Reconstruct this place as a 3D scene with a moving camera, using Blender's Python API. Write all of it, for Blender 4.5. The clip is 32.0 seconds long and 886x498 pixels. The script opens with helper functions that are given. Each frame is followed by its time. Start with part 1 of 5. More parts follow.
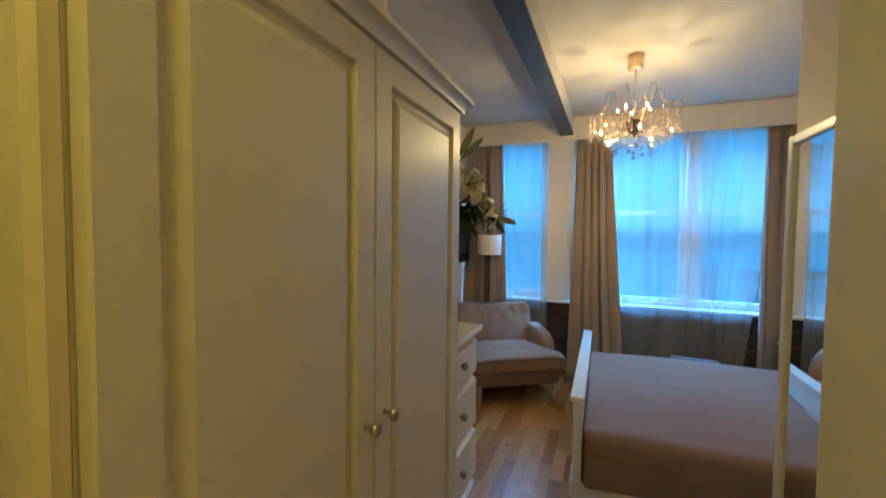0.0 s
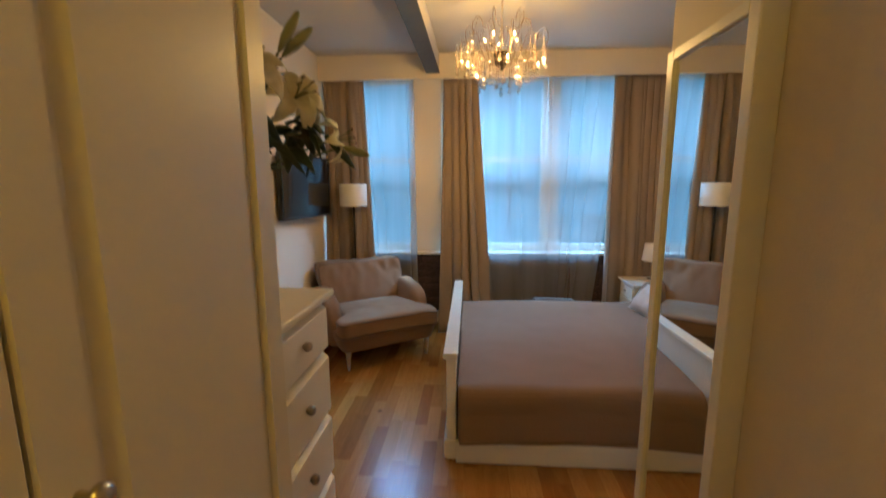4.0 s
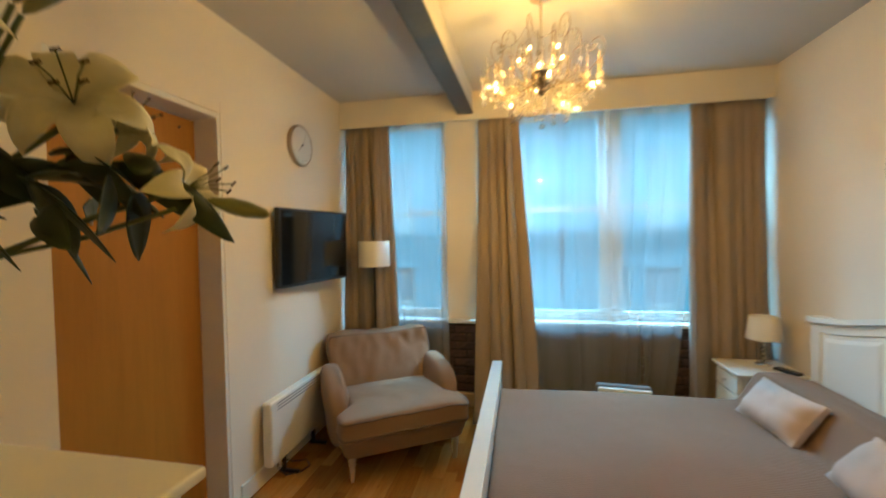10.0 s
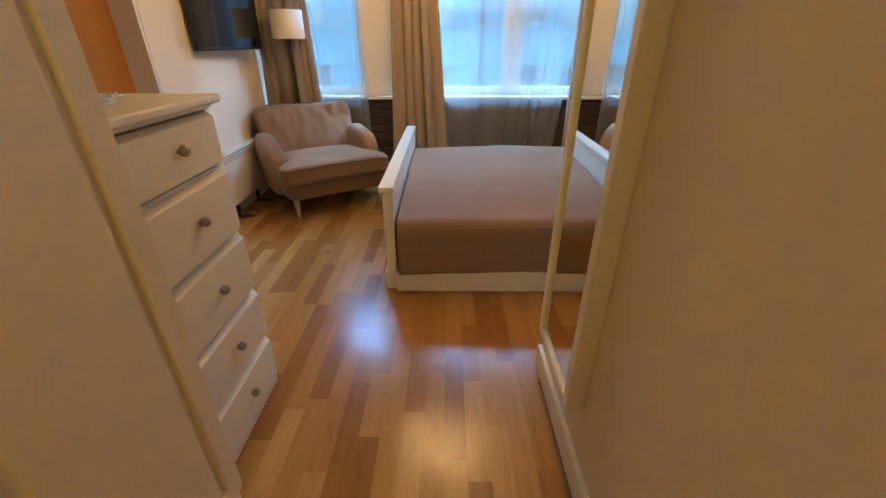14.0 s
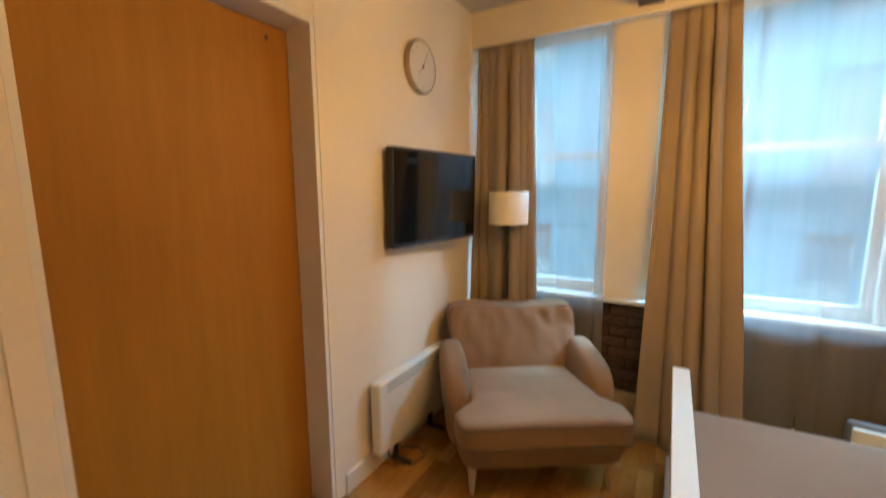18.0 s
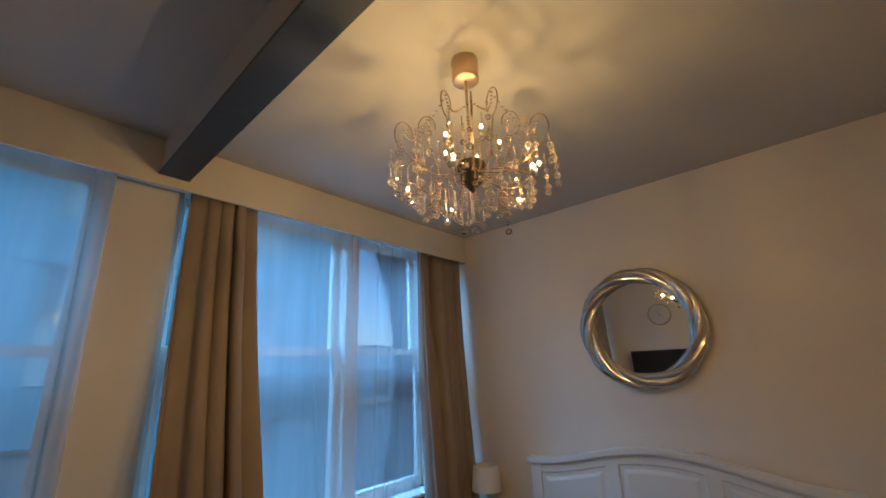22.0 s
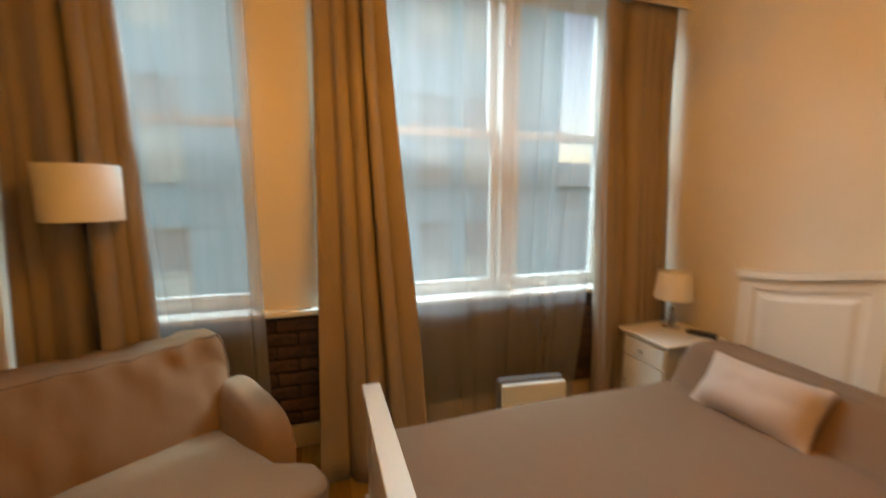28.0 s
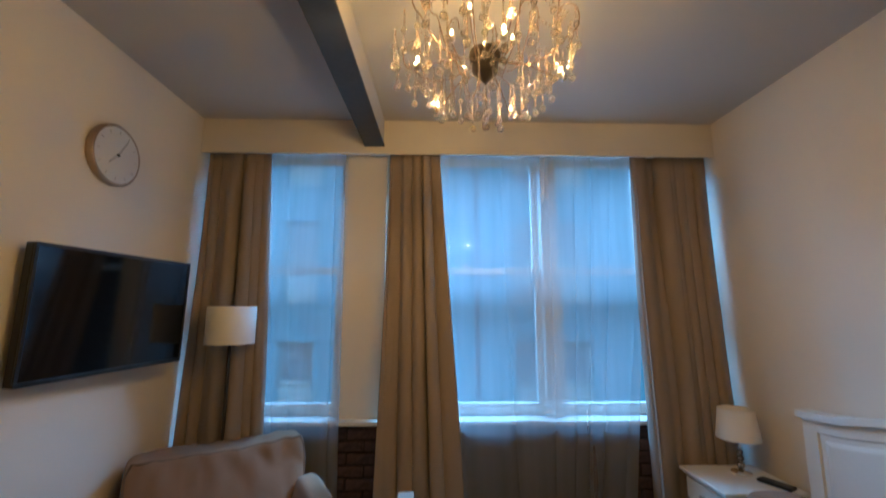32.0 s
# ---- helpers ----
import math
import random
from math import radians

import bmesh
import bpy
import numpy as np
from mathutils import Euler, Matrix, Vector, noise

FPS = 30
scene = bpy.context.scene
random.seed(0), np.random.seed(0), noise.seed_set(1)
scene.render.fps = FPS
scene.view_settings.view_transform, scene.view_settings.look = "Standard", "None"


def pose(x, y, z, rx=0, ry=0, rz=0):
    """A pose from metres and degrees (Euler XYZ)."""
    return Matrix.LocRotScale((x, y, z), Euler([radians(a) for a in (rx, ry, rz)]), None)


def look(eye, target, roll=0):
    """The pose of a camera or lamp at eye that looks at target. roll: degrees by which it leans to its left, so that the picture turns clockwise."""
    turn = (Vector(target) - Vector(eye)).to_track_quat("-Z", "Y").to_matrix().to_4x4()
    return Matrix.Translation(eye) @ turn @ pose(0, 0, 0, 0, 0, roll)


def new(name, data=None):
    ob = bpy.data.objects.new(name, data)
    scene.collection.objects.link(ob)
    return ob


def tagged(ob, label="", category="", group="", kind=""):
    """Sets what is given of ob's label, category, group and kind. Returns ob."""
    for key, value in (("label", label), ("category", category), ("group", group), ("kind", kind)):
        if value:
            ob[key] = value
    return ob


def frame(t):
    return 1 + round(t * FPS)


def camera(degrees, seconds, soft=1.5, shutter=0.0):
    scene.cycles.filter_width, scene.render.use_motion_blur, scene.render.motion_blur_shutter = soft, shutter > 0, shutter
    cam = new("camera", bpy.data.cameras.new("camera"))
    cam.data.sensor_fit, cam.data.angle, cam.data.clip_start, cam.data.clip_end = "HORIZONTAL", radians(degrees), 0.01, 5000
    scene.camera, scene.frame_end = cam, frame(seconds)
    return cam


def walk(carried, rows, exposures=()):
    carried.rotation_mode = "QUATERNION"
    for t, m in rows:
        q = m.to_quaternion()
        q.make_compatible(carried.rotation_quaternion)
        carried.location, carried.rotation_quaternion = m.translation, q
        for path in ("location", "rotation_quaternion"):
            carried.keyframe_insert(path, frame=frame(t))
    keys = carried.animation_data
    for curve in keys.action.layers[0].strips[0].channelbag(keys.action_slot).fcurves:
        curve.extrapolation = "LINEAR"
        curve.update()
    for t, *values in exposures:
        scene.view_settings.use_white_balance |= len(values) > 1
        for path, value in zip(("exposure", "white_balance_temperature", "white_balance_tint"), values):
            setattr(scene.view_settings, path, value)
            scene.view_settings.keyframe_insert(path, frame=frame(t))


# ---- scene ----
cam = camera(95.6, 32.0, shutter=0.5)
PATH = [
    (0, (0.18, 0.106, 1.482), (-0.56, 1.962, 1.397), 0.6),
    (0.5, (0.186, 0.092, 1.545), (-0.513, 1.965, 1.592), 1.1),
    (1, (0.181, 0.147, 1.518), (-0.406, 2.058, 1.579), 2.5),
    (1.5, (0.173, 0.159, 1.549), (-0.332, 2.094, 1.57), 2.5),
    (2, (0.178, 0.198, 1.515), (-0.278, 2.145, 1.555), 1.8),
    (2.5, (0.208, 0.245, 1.568), (-0.203, 2.197, 1.704), 2.1),
    (3, (0.217, 0.305, 1.532), (-0.156, 2.251, 1.8), 1.8),
    (3.5, (0.189, 0.394, 1.493), (-0.004, 2.384, 1.533), -0.2),
    (4, (0.164, 0.466, 1.422), (0.032, 2.438, 1.118), -0.2),
    (4.5, (0.152, 0.484, 1.38), (0.088, 2.408, 0.838), -0.0),
    (6.5, (0.149, 0.78, 1.268), (0.074, 2.484, 0.223), -1.2),
    (7, (0.135, 0.896, 1.27), (-0.005, 2.583, 0.205), -0.9),
    (7.5, (0.126, 1.05, 1.294), (0.02, 2.768, 0.275), 0.4),
    (8, (0.094, 1.171, 1.323), (-0.176, 2.916, 0.384), -0.1),
    (8.5, (0.131, 1.245, 1.353), (-0.334, 3.018, 0.553), 1.4),
    (9, (0.179, 1.265, 1.363), (-0.431, 3.047, 0.692), 1.1),
    (9.5, (0.215, 1.259, 1.438), (-0.397, 3.123, 1.048), 0.1),
    (10, (0.256, 1.145, 1.48), (-0.133, 3.106, 1.42), -1.0),
    (10.5, (0.231, 0.957, 1.531), (0.074, 2.95, 1.59), -2.5),
    (11, (0.284, 0.844, 1.583), (0.134, 2.827, 1.795), -1.9),
    (11.5, (0.344, 0.758, 1.627), (0.144, 2.723, 1.938), -0.6),
    (12, (0.33, 0.663, 1.59), (0.184, 2.633, 1.904), -1.4),
    (12.5, (0.323, 0.57, 1.485), (0.203, 2.566, 1.463), -2.2),
    (13, (0.334, 0.506, 1.377), (0.212, 2.438, 0.874), -2.4),
    (13.5, (0.383, 0.491, 1.241), (0.345, 2.316, 0.422), -0.7),
    (15.5, (0.251, 0.833, 1.216), (0.234, 2.57, 0.225), 1.0),
    (16, (0.207, 1.056, 1.265), (0.028, 2.866, 0.432), 0.3),
    (16.5, (0.137, 1.329, 1.313), (-0.139, 3.168, 0.576), -1.5),
    (17, (0.076, 1.562, 1.362), (-0.526, 3.343, 0.679), -1.2),
    (17.5, (0.042, 1.722, 1.371), (-0.899, 3.352, 0.696), 0.4),
    (18, (-0.012, 1.787, 1.46), (-0.996, 3.505, 1.176), -0.3),
    (18.5, (0.002, 1.791, 1.507), (-0.976, 3.536, 1.496), -0.1),
    (19, (-0.023, 1.836, 1.508), (-0.855, 3.65, 1.635), 2.1),
    (19.5, (-0.135, 2.008, 1.515), (-0.663, 3.918, 1.786), 1.3),
    (20, (-0.267, 2.173, 1.528), (-0.694, 4.077, 1.966), -0.0),
    (20.5, (-0.384, 2.364, 1.569), (-0.549, 4.232, 2.264), -1.4),
    (21, (-0.47, 2.466, 1.558), (0.101, 4.228, 2.322), -1.2),
    (21.5, (-0.622, 2.487, 1.56), (0.681, 3.855, 2.217), -4.6),
    (22, (-0.668, 2.367, 1.559), (0.78, 3.623, 2.131), -2.4),
    (22.5, (-0.666, 2.31, 1.534), (0.863, 3.546, 1.902), -1.1),
    (23, (-0.709, 2.344, 1.487), (0.939, 3.479, 1.47), -1.4),
    (23.5, (-0.749, 2.334, 1.38), (0.893, 3.413, 1.003), -0.4),
    (24, (-0.778, 2.327, 1.315), (0.834, 3.358, 0.735), -0.0),
    (24.5, (-0.769, 2.32, 1.323), (0.802, 3.301, 0.568), -0.6),
    (26.5, (-0.659, 2.308, 1.292), (0.761, 3.401, 0.406), 0.1),
    (27, (-0.475, 2.355, 1.306), (0.72, 3.771, 0.553), 1.6),
    (27.5, (-0.281, 2.433, 1.312), (0.682, 4.107, 0.789), 2.0),
    (28, (-0.1, 2.452, 1.352), (0.487, 4.363, 1.074), 0.1),
    (28.5, (0.088, 2.342, 1.372), (0.250, 4.331, 1.466), 2.1),
    (29, (0.16, 2.215, 1.39), (0.272, 4.205, 1.573), 0.7),
    (29.5, (0.138, 2.059, 1.425), (0.259, 4.034, 1.718), 0.1),
    (30, (0.156, 1.98, 1.484), (0.264, 3.921, 1.953), 0.4),
    (30.5, (0.17, 1.947, 1.494), (0.278, 3.863, 2.055), 0.4),
    (31, (0.181, 1.925, 1.506), (0.292, 3.837, 2.083), 0.2),
    (31.5, (0.182, 1.925, 1.499), (0.287, 3.857, 2.005), -0.0),
    (32, (0.197, 1.96, 1.448), (0.241, 3.938, 1.738), 0.1),
]
EXPOSURES = [
    (0, 1.27, 3820, 8),
    (1, 0.99, 4580, 13),
    (2, 0.96, 4960, 16),
    (3, 1.12, 5050, 16),
    (4, 1.22, 4850, 14),
    (7, 2.18, 3780, -2),
    (8, 2.05, 3740, 0),
    (9, 1.77, 4130, 2),
    (10, 1.47, 4890, 0),
    (11, 1.38, 5170, 12),
    (12, 1.14, 5080, 22),
    (13, 1.39, 5160, 20),
    (16, 2.07, 3790, 4),
    (17, 1.74, 4300, 2),
    (18, 1.65, 5610, 14),
    (19, 1.21, 6590, 26),
    (20, 0.80, 6460, 33),
    (21, 0.45, 4900, 25),
    (22, 0.21, 4330, 14),
    (23, 0.45, 4200, 14),
    (24, 1.14, 6650, 31),
    (27, 1.47, 6070, 8),
    (28, 1.11, 8130, 26),
    (29, 1.18, 8480, 35),
    (30, 0.61, 6480, 33),
    (31, 0.44, 4760, 21),
    (32, 0.62, 4360, 14),
]
walk(cam, [(t, look(eye, target, roll)) for t, eye, target, roll in PATH], EXPOSURES)

# ---- world and light ----
world = bpy.data.worlds.new("world")
scene.world = world
world.use_nodes = True
wn = world.node_tree.nodes
sky = wn.new("ShaderNodeTexSky")
sky.sky_type = "NISHITA"
sky.sun_disc = False
sky.sun_elevation = radians(32)
sky.sun_rotation = radians(200)
sky.air_density = 1.6
sky.dust_density = 0.6
sky.ozone_density = 3.0
wn["Background"].inputs["Strength"].default_value = 0.08
world.node_tree.links.new(sky.outputs["Color"], wn["Background"].inputs["Color"])


def lamp(name, kind, energy, colour, m, **props):
    data = bpy.data.lights.new(name, kind)
    data.energy, data.color = energy, colour
    if "radius" in props:
        data.shadow_soft_size = props["radius"]
    if "angle" in props:
        data.angle = radians(props["angle"])
    if "size" in props:
        data.shape, data.size, data.size_y = "RECTANGLE", props["size"][0], props["size"][1]
    ob = new(name, data)
    ob.matrix_world = m
    return ob


lamp("sun", "SUN", 0.35, (0.86, 0.93, 1.0), look((0, -20, 30), (2, 11, 0)), angle=20)
CX, CY = 0.352, 3.106
for k in range(5):
    a = 2 * math.pi * (2 * k + 1) / 10 + 0.4
    lamp("chandelier_glow", "POINT", 4.0, (1.0, 0.515, 0.10), pose(CX + 0.235 * math.cos(a), CY + 0.235 * math.sin(a), 2.15), radius=0.007)
# the sky's light, falling steeply through each window; the open sky lies to the east, past the end of the building
lamp("sky_window_1", "AREA", 68, (0.46, 0.80, 1.0), look((-0.74, 5.75, 3.45), (-0.70, 2.6, 0.9)), size=(0.9, 1.0))
lamp("sky_window_2", "AREA", 110, (0.46, 0.80, 1.0), look((0.95, 5.75, 3.45), (0.5, 2.4, 0.9)), size=(1.9, 1.0))
lamp("sky_east", "AREA", 175, (0.46, 0.80, 1.0), look((3.1, 6.5, 4.3), (-0.9, 3.2, 0.8)), size=(1.6, 1.2))
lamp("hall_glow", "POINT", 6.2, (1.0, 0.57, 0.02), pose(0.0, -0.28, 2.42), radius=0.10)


# ---- materials ----
def material(name, colour, rough=0.5, metal=0.0, grain=0.0, scale=60.0, bump=0.0, stain=0.0, stain_scale=3.0, tint=None,
             stretch=(1, 1, 1), vary=0.0, **sockets):
    """Principled surface with fine grain, larger patches and relief."""
    m = bpy.data.materials.new(name)
    m.use_nodes = True
    n, l = m.node_tree.nodes, m.node_tree.links
    b = n["Principled BSDF"]
    b.inputs["Base Color"].default_value = (*colour, 1)
    b.inputs["Roughness"].default_value = rough
    b.inputs["Metallic"].default_value = metal
    for key, value in sockets.items():
        b.inputs[key.replace("_", " ")].default_value = value
    coord = n.new("ShaderNodeTexCoord")
    mapping = n.new("ShaderNodeMapping")
    mapping.inputs["Scale"].default_value = stretch
    l.new(coord.outputs["Object"], mapping.inputs["Vector"])
    fine = n.new("ShaderNodeTexNoise")
    fine.inputs["Scale"].default_value = scale
    fine.inputs["Detail"].default_value = 6
    l.new(mapping.outputs["Vector"], fine.inputs["Vector"])
    if grain or stain or vary:
        wide = n.new("ShaderNodeTexNoise")
        wide.inputs["Scale"].default_value = stain_scale
        wide.inputs["Detail"].default_value = 4
        l.new(mapping.outputs["Vector"], wide.inputs["Vector"])
        dark = tint or tuple(c * 0.6 for c in colour)
        mix = n.new("ShaderNodeMixRGB")
        mix.inputs["Color1"].default_value = (*colour, 1)
        mix.inputs["Color2"].default_value = (*dark, 1)
        ramp = n.new("ShaderNodeMapRange")
        ramp.inputs["From Min"].default_value, ramp.inputs["From Max"].default_value = 0.3, 0.75
        ramp.inputs["To Max"].default_value = grain
        l.new(fine.outputs["Fac"], ramp.inputs["Value"])
        ramp2 = n.new("ShaderNodeMapRange")
        ramp2.inputs["From Min"].default_value, ramp2.inputs["From Max"].default_value = 0.35, 0.7
        ramp2.inputs["To Max"].default_value = stain
        l.new(wide.outputs["Fac"], ramp2.inputs["Value"])
        add = n.new("ShaderNodeMath")
        add.use_clamp = True
        l.new(ramp.outputs["Result"], add.inputs[0])
        l.new(ramp2.outputs["Result"], add.inputs[1])
        total = add
        if vary:
            info = n.new("ShaderNodeObjectInfo")
            many = n.new("ShaderNodeMath")
            many.operation = "MULTIPLY_ADD"
            many.use_clamp = True
            many.inputs[1].default_value = vary
            l.new(info.outputs["Random"], many.inputs[0])
            l.new(add.outputs["Value"], many.inputs[2])
            total = many
        l.new(total.outputs["Value"], mix.inputs["Fac"])
        l.new(mix.outputs["Color"], b.inputs["Base Color"])
    if bump:
        relief = n.new("ShaderNodeBump")
        relief.inputs["Strength"].default_value = 1.0
        relief.inputs["Distance"].default_value = bump
        l.new(fine.outputs["Fac"], relief.inputs["Height"])
        l.new(relief.outputs["Normal"], b.inputs["Normal"])
    return m


WALL = material("cream_wall_paint", (0.83, 0.745, 0.61), 0.7, grain=0.06, scale=180, bump=0.0006, stain=0.16, stain_scale=2.2, tint=(0.66, 0.59, 0.46))
# white ceiling, its colour darkened to offset the chandelier's strong glow
CEIL = material("dimmed_ceiling_paint", (0.53, 0.505, 0.46), 0.8, grain=0.05, scale=160, bump=0.0006, stain=0.08, stain_scale=1.1, tint=(0.48, 0.455, 0.41))
TRIM = material("white_trim_gloss", (0.80, 0.77, 0.70), 0.35, grain=0.04, scale=90, bump=0.0003, stain=0.05)
PELMET = material("cream_pelmet_paint", (0.78, 0.71, 0.58), 0.6, grain=0.05, scale=120, bump=0.0004, stain=0.08)
BEAM = material("blue_grey_beam_paint", (0.045, 0.051, 0.060), 0.5, grain=0.3, scale=30, bump=0.002, stain=0.3, stain_scale=4)
WHITE = material("white_lacquer", (0.82, 0.79, 0.71), 0.32, grain=0.04, scale=70, bump=0.0003, stain=0.05)
IVORY = material("ivory_foil_front", (0.78, 0.73, 0.62), 0.38, grain=0.04, scale=60, bump=0.0003, stain=0.06)
DOORWOOD = material("cherry_veneer", (0.42, 0.192, 0.022), 0.45, grain=0.35, scale=14, bump=0.0003, stain=0.45, stain_scale=2.2, tint=(0.32, 0.145, 0.018), stretch=(6, 6, 0.5), Specular_IOR_Level=0.12)
OAK = material("oak_strip", (0.80, 0.80, 0.80), 0.21, grain=0.32, scale=22, bump=0.0002, stain=0.30, stain_scale=4, tint=(0.42, 0.36, 0.30), stretch=(9, 0.8, 9))


def oak_tones(m):
    """Each strip takes its own tone between dark and pale oak."""
    n, l = m.node_tree.nodes, m.node_tree.links
    info, ramp, mul = n.new("ShaderNodeObjectInfo"), n.new("ShaderNodeValToRGB"), n.new("ShaderNodeMixRGB")
    l.new(info.outputs["Random"], ramp.inputs["Fac"])
    e = ramp.color_ramp.elements
    e[0].position, e[0].color = 0.0, (0.41, 0.225, 0.068, 1)
    e[1].position, e[1].color = 1.0, (0.73, 0.49, 0.21, 1)
    for at, colour in ((0.20, (0.48, 0.265, 0.078, 1)), (0.50, (0.62, 0.38, 0.12, 1)), (0.80, (0.69, 0.445, 0.155, 1))):
        one = e.new(at)
        one.color = colour
    mul.blend_type = "MULTIPLY"
    mul.inputs["Fac"].default_value = 1.0
    b = n["Principled BSDF"]
    src = b.inputs["Base Color"].links[0].from_socket
    l.new(src, mul.inputs["Color1"])
    l.new(ramp.outputs["Color"], mul.inputs["Color2"])
    scale = n.new("ShaderNodeMixRGB")
    scale.blend_type = "MULTIPLY"
    scale.inputs["Fac"].default_value = 1.0
    scale.inputs["Color2"].default_value = (0.98, 0.83, 0.55, 1)
    l.new(mul.outputs["Color"], scale.inputs["Color1"])
    # small dark knots, scattered
    far, comb, move, knot, near, last = (n.new("ShaderNode" + k) for k in ("Math", "CombineXYZ", "VectorMath", "TexVoronoi", "MapRange", "MixRGB"))
    far.operation = "MULTIPLY"
    far.inputs[1].default_value = 17
    l.new(info.outputs["Random"], far.inputs[0])
    for k in ("X", "Y"):
        l.new(far.outputs["Value"], comb.inputs[k])
    l.new(n["Texture Coordinate"].outputs["Object"], move.inputs[0])
    l.new(comb.outputs["Vector"], move.inputs[1])
    l.new(move.outputs["Vector"], knot.inputs["Vector"])
    knot.inputs["Scale"].default_value = 3.2
    near.inputs["From Min"].default_value, near.inputs["From Max"].default_value = 0.018, 0.075
    near.inputs["To Min"].default_value, near.inputs["To Max"].default_value = 0.75, 0.0
    l.new(knot.outputs["Distance"], near.inputs["Value"])
    l.new(near.outputs["Result"], last.inputs["Fac"])
    last.inputs["Color2"].default_value = (0.07, 0.03, 0.012, 1)
    l.new(scale.outputs["Color"], last.inputs["Color1"])
    l.new(last.outputs["Color"], b.inputs["Base Color"])


oak_tones(OAK)
DARKFLOOR = material("floor_joint", (0.28, 0.15, 0.06), 0.6)
BRICK = material("dark_brown_brick", (0.15, 0.08, 0.06), 0.85, grain=0.6, scale=45, bump=0.006, stain=0.4, stain_scale=9, tint=(0.05, 0.03, 0.025), vary=0.4)
MORTAR = material("dark_mortar", (0.060, 0.043, 0.034), 0.95, grain=0.4, scale=60, bump=0.004)
PALEWOOD = material("pale_skirting_wood", (0.62, 0.50, 0.34), 0.5, grain=0.2, scale=40, stretch=(1, 8, 8))
STEEL = material("brushed_nickel", (0.62, 0.57, 0.50), 0.28, 1.0, grain=0.2, scale=200)
PEWTER = material("dark_pewter", (0.36, 0.33, 0.29), 0.30, 1.0, grain=0.3, scale=160)
CHROME = material("chrome", (0.80, 0.80, 0.80), 0.08, 1.0)
SILVER = material("polished_silver_leaf", (0.95, 0.93, 0.88), 0.17, 1.0, grain=0.2, scale=30, bump=0.002)
BRONZE = material("antique_bronze", (0.055, 0.045, 0.036), 0.6, 0.6, grain=0.3, scale=60)
CLOCKRIM = material("warm_metal_rim", (0.50, 0.40, 0.30), 0.3, 1.0, grain=0.2, scale=80)
WIRE = material("aged_brass_wire", (0.36, 0.25, 0.14), 0.35, 1.0, grain=0.3, scale=120)
# silver leaf, with the lamp's golden reflections painted in as patches
GLINTSILVER = material("silver_leaf_gold_glints", (0.66, 0.62, 0.54), 0.18, 1.0, grain=0.12, scale=18, tint=(0.74, 0.56, 0.30), stain=0.22, stain_scale=5)
CHAMPAGNE = material("champagne_metal", (0.80, 0.60, 0.36), 0.4, 1.0, grain=0.2, scale=120)
BLACK = material("black_plastic", (0.012, 0.012, 0.013), 0.35, grain=0.2, scale=90)
SCREEN = material("dark_glass_screen", (0.006, 0.007, 0.009), 0.08)
LINEN = material("taupe_upholstery", (0.305, 0.190, 0.107), 0.95, grain=0.35, scale=320, bump=0.0012, stain=0.22, stain_scale=5, tint=(0.215, 0.133, 0.075), Sheen_Weight=0.04)
SEAM = material("taupe_cord", (0.17, 0.115, 0.075), 0.95, grain=0.3, scale=300, bump=0.0008)
CURTAIN = material("taupe_curtain", (0.355, 0.276, 0.212), 0.9, grain=0.3, scale=300, bump=0.0008, stain=0.2, stain_scale=3, tint=(0.24, 0.19, 0.135), Sheen_Weight=0.08)
CUSHION = material("blush_cushion_cotton", (0.62, 0.50, 0.43), 0.9, grain=0.2, scale=260, bump=0.0008, stain=0.12, stain_scale=6)
SHADE = material("white_lamp_fabric", (0.82, 0.78, 0.72), 0.85, grain=0.06, scale=300, bump=0.0005)
LEAF = material("lily_leaf", (0.035, 0.06, 0.02), 0.4, grain=0.4, scale=40, stain=0.4, stain_scale=12)
STEMG = material("lily_stem", (0.12, 0.15, 0.055), 0.5, grain=0.3, scale=40)
PETAL = material("cream_lily_petal", (0.88, 0.83, 0.57), 0.55, grain=0.15, scale=60, stain=0.2, stain_scale=14, tint=(0.50, 0.50, 0.20))
BUD = material("green_lily_bud", (0.30, 0.30, 0.12), 0.5, grain=0.3, scale=50, stain=0.4, stain_scale=10, tint=(0.16, 0.17, 0.06))
ANTHER = material("dark_anther", (0.05, 0.02, 0.01), 0.8)
# pale render; the blue cast of daylight is mixed into both facade colours
FACADE = material("blue_daylit_facade", (0.25, 0.49, 0.55), 0.85, grain=0.1, scale=20, stain=0.25, stain_scale=0.4, tint=(0.21, 0.39, 0.44))
FACADE2 = material("blue_daylit_band", (0.25, 0.41, 0.47), 0.85, grain=0.15, scale=15, stain=0.2, stain_scale=0.6)
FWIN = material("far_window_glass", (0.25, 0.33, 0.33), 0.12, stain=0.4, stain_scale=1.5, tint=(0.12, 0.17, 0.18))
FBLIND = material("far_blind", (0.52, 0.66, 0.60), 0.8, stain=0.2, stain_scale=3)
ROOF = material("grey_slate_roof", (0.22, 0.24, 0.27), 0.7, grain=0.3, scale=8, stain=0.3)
ROADM = material("asphalt", (0.05, 0.05, 0.052), 0.9, grain=0.3, scale=30)
DIAL = material("white_dial", (0.74, 0.70, 0.63), 0.5)
PRINT = material("grey_print", (0.10, 0.12, 0.135), 0.25, grain=0.2, scale=20, stain=0.8, stain_scale=3.5, tint=(0.36, 0.36, 0.34))
PRINTLEAF = material("pale_print_ink", (0.42, 0.42, 0.38), 0.3, grain=0.3, scale=18, stain=0.6, stain_scale=6, tint=(0.20, 0.21, 0.20))
GREYBOX = material("pale_grey_plastic", (0.50, 0.50, 0.47), 0.5, grain=0.05)
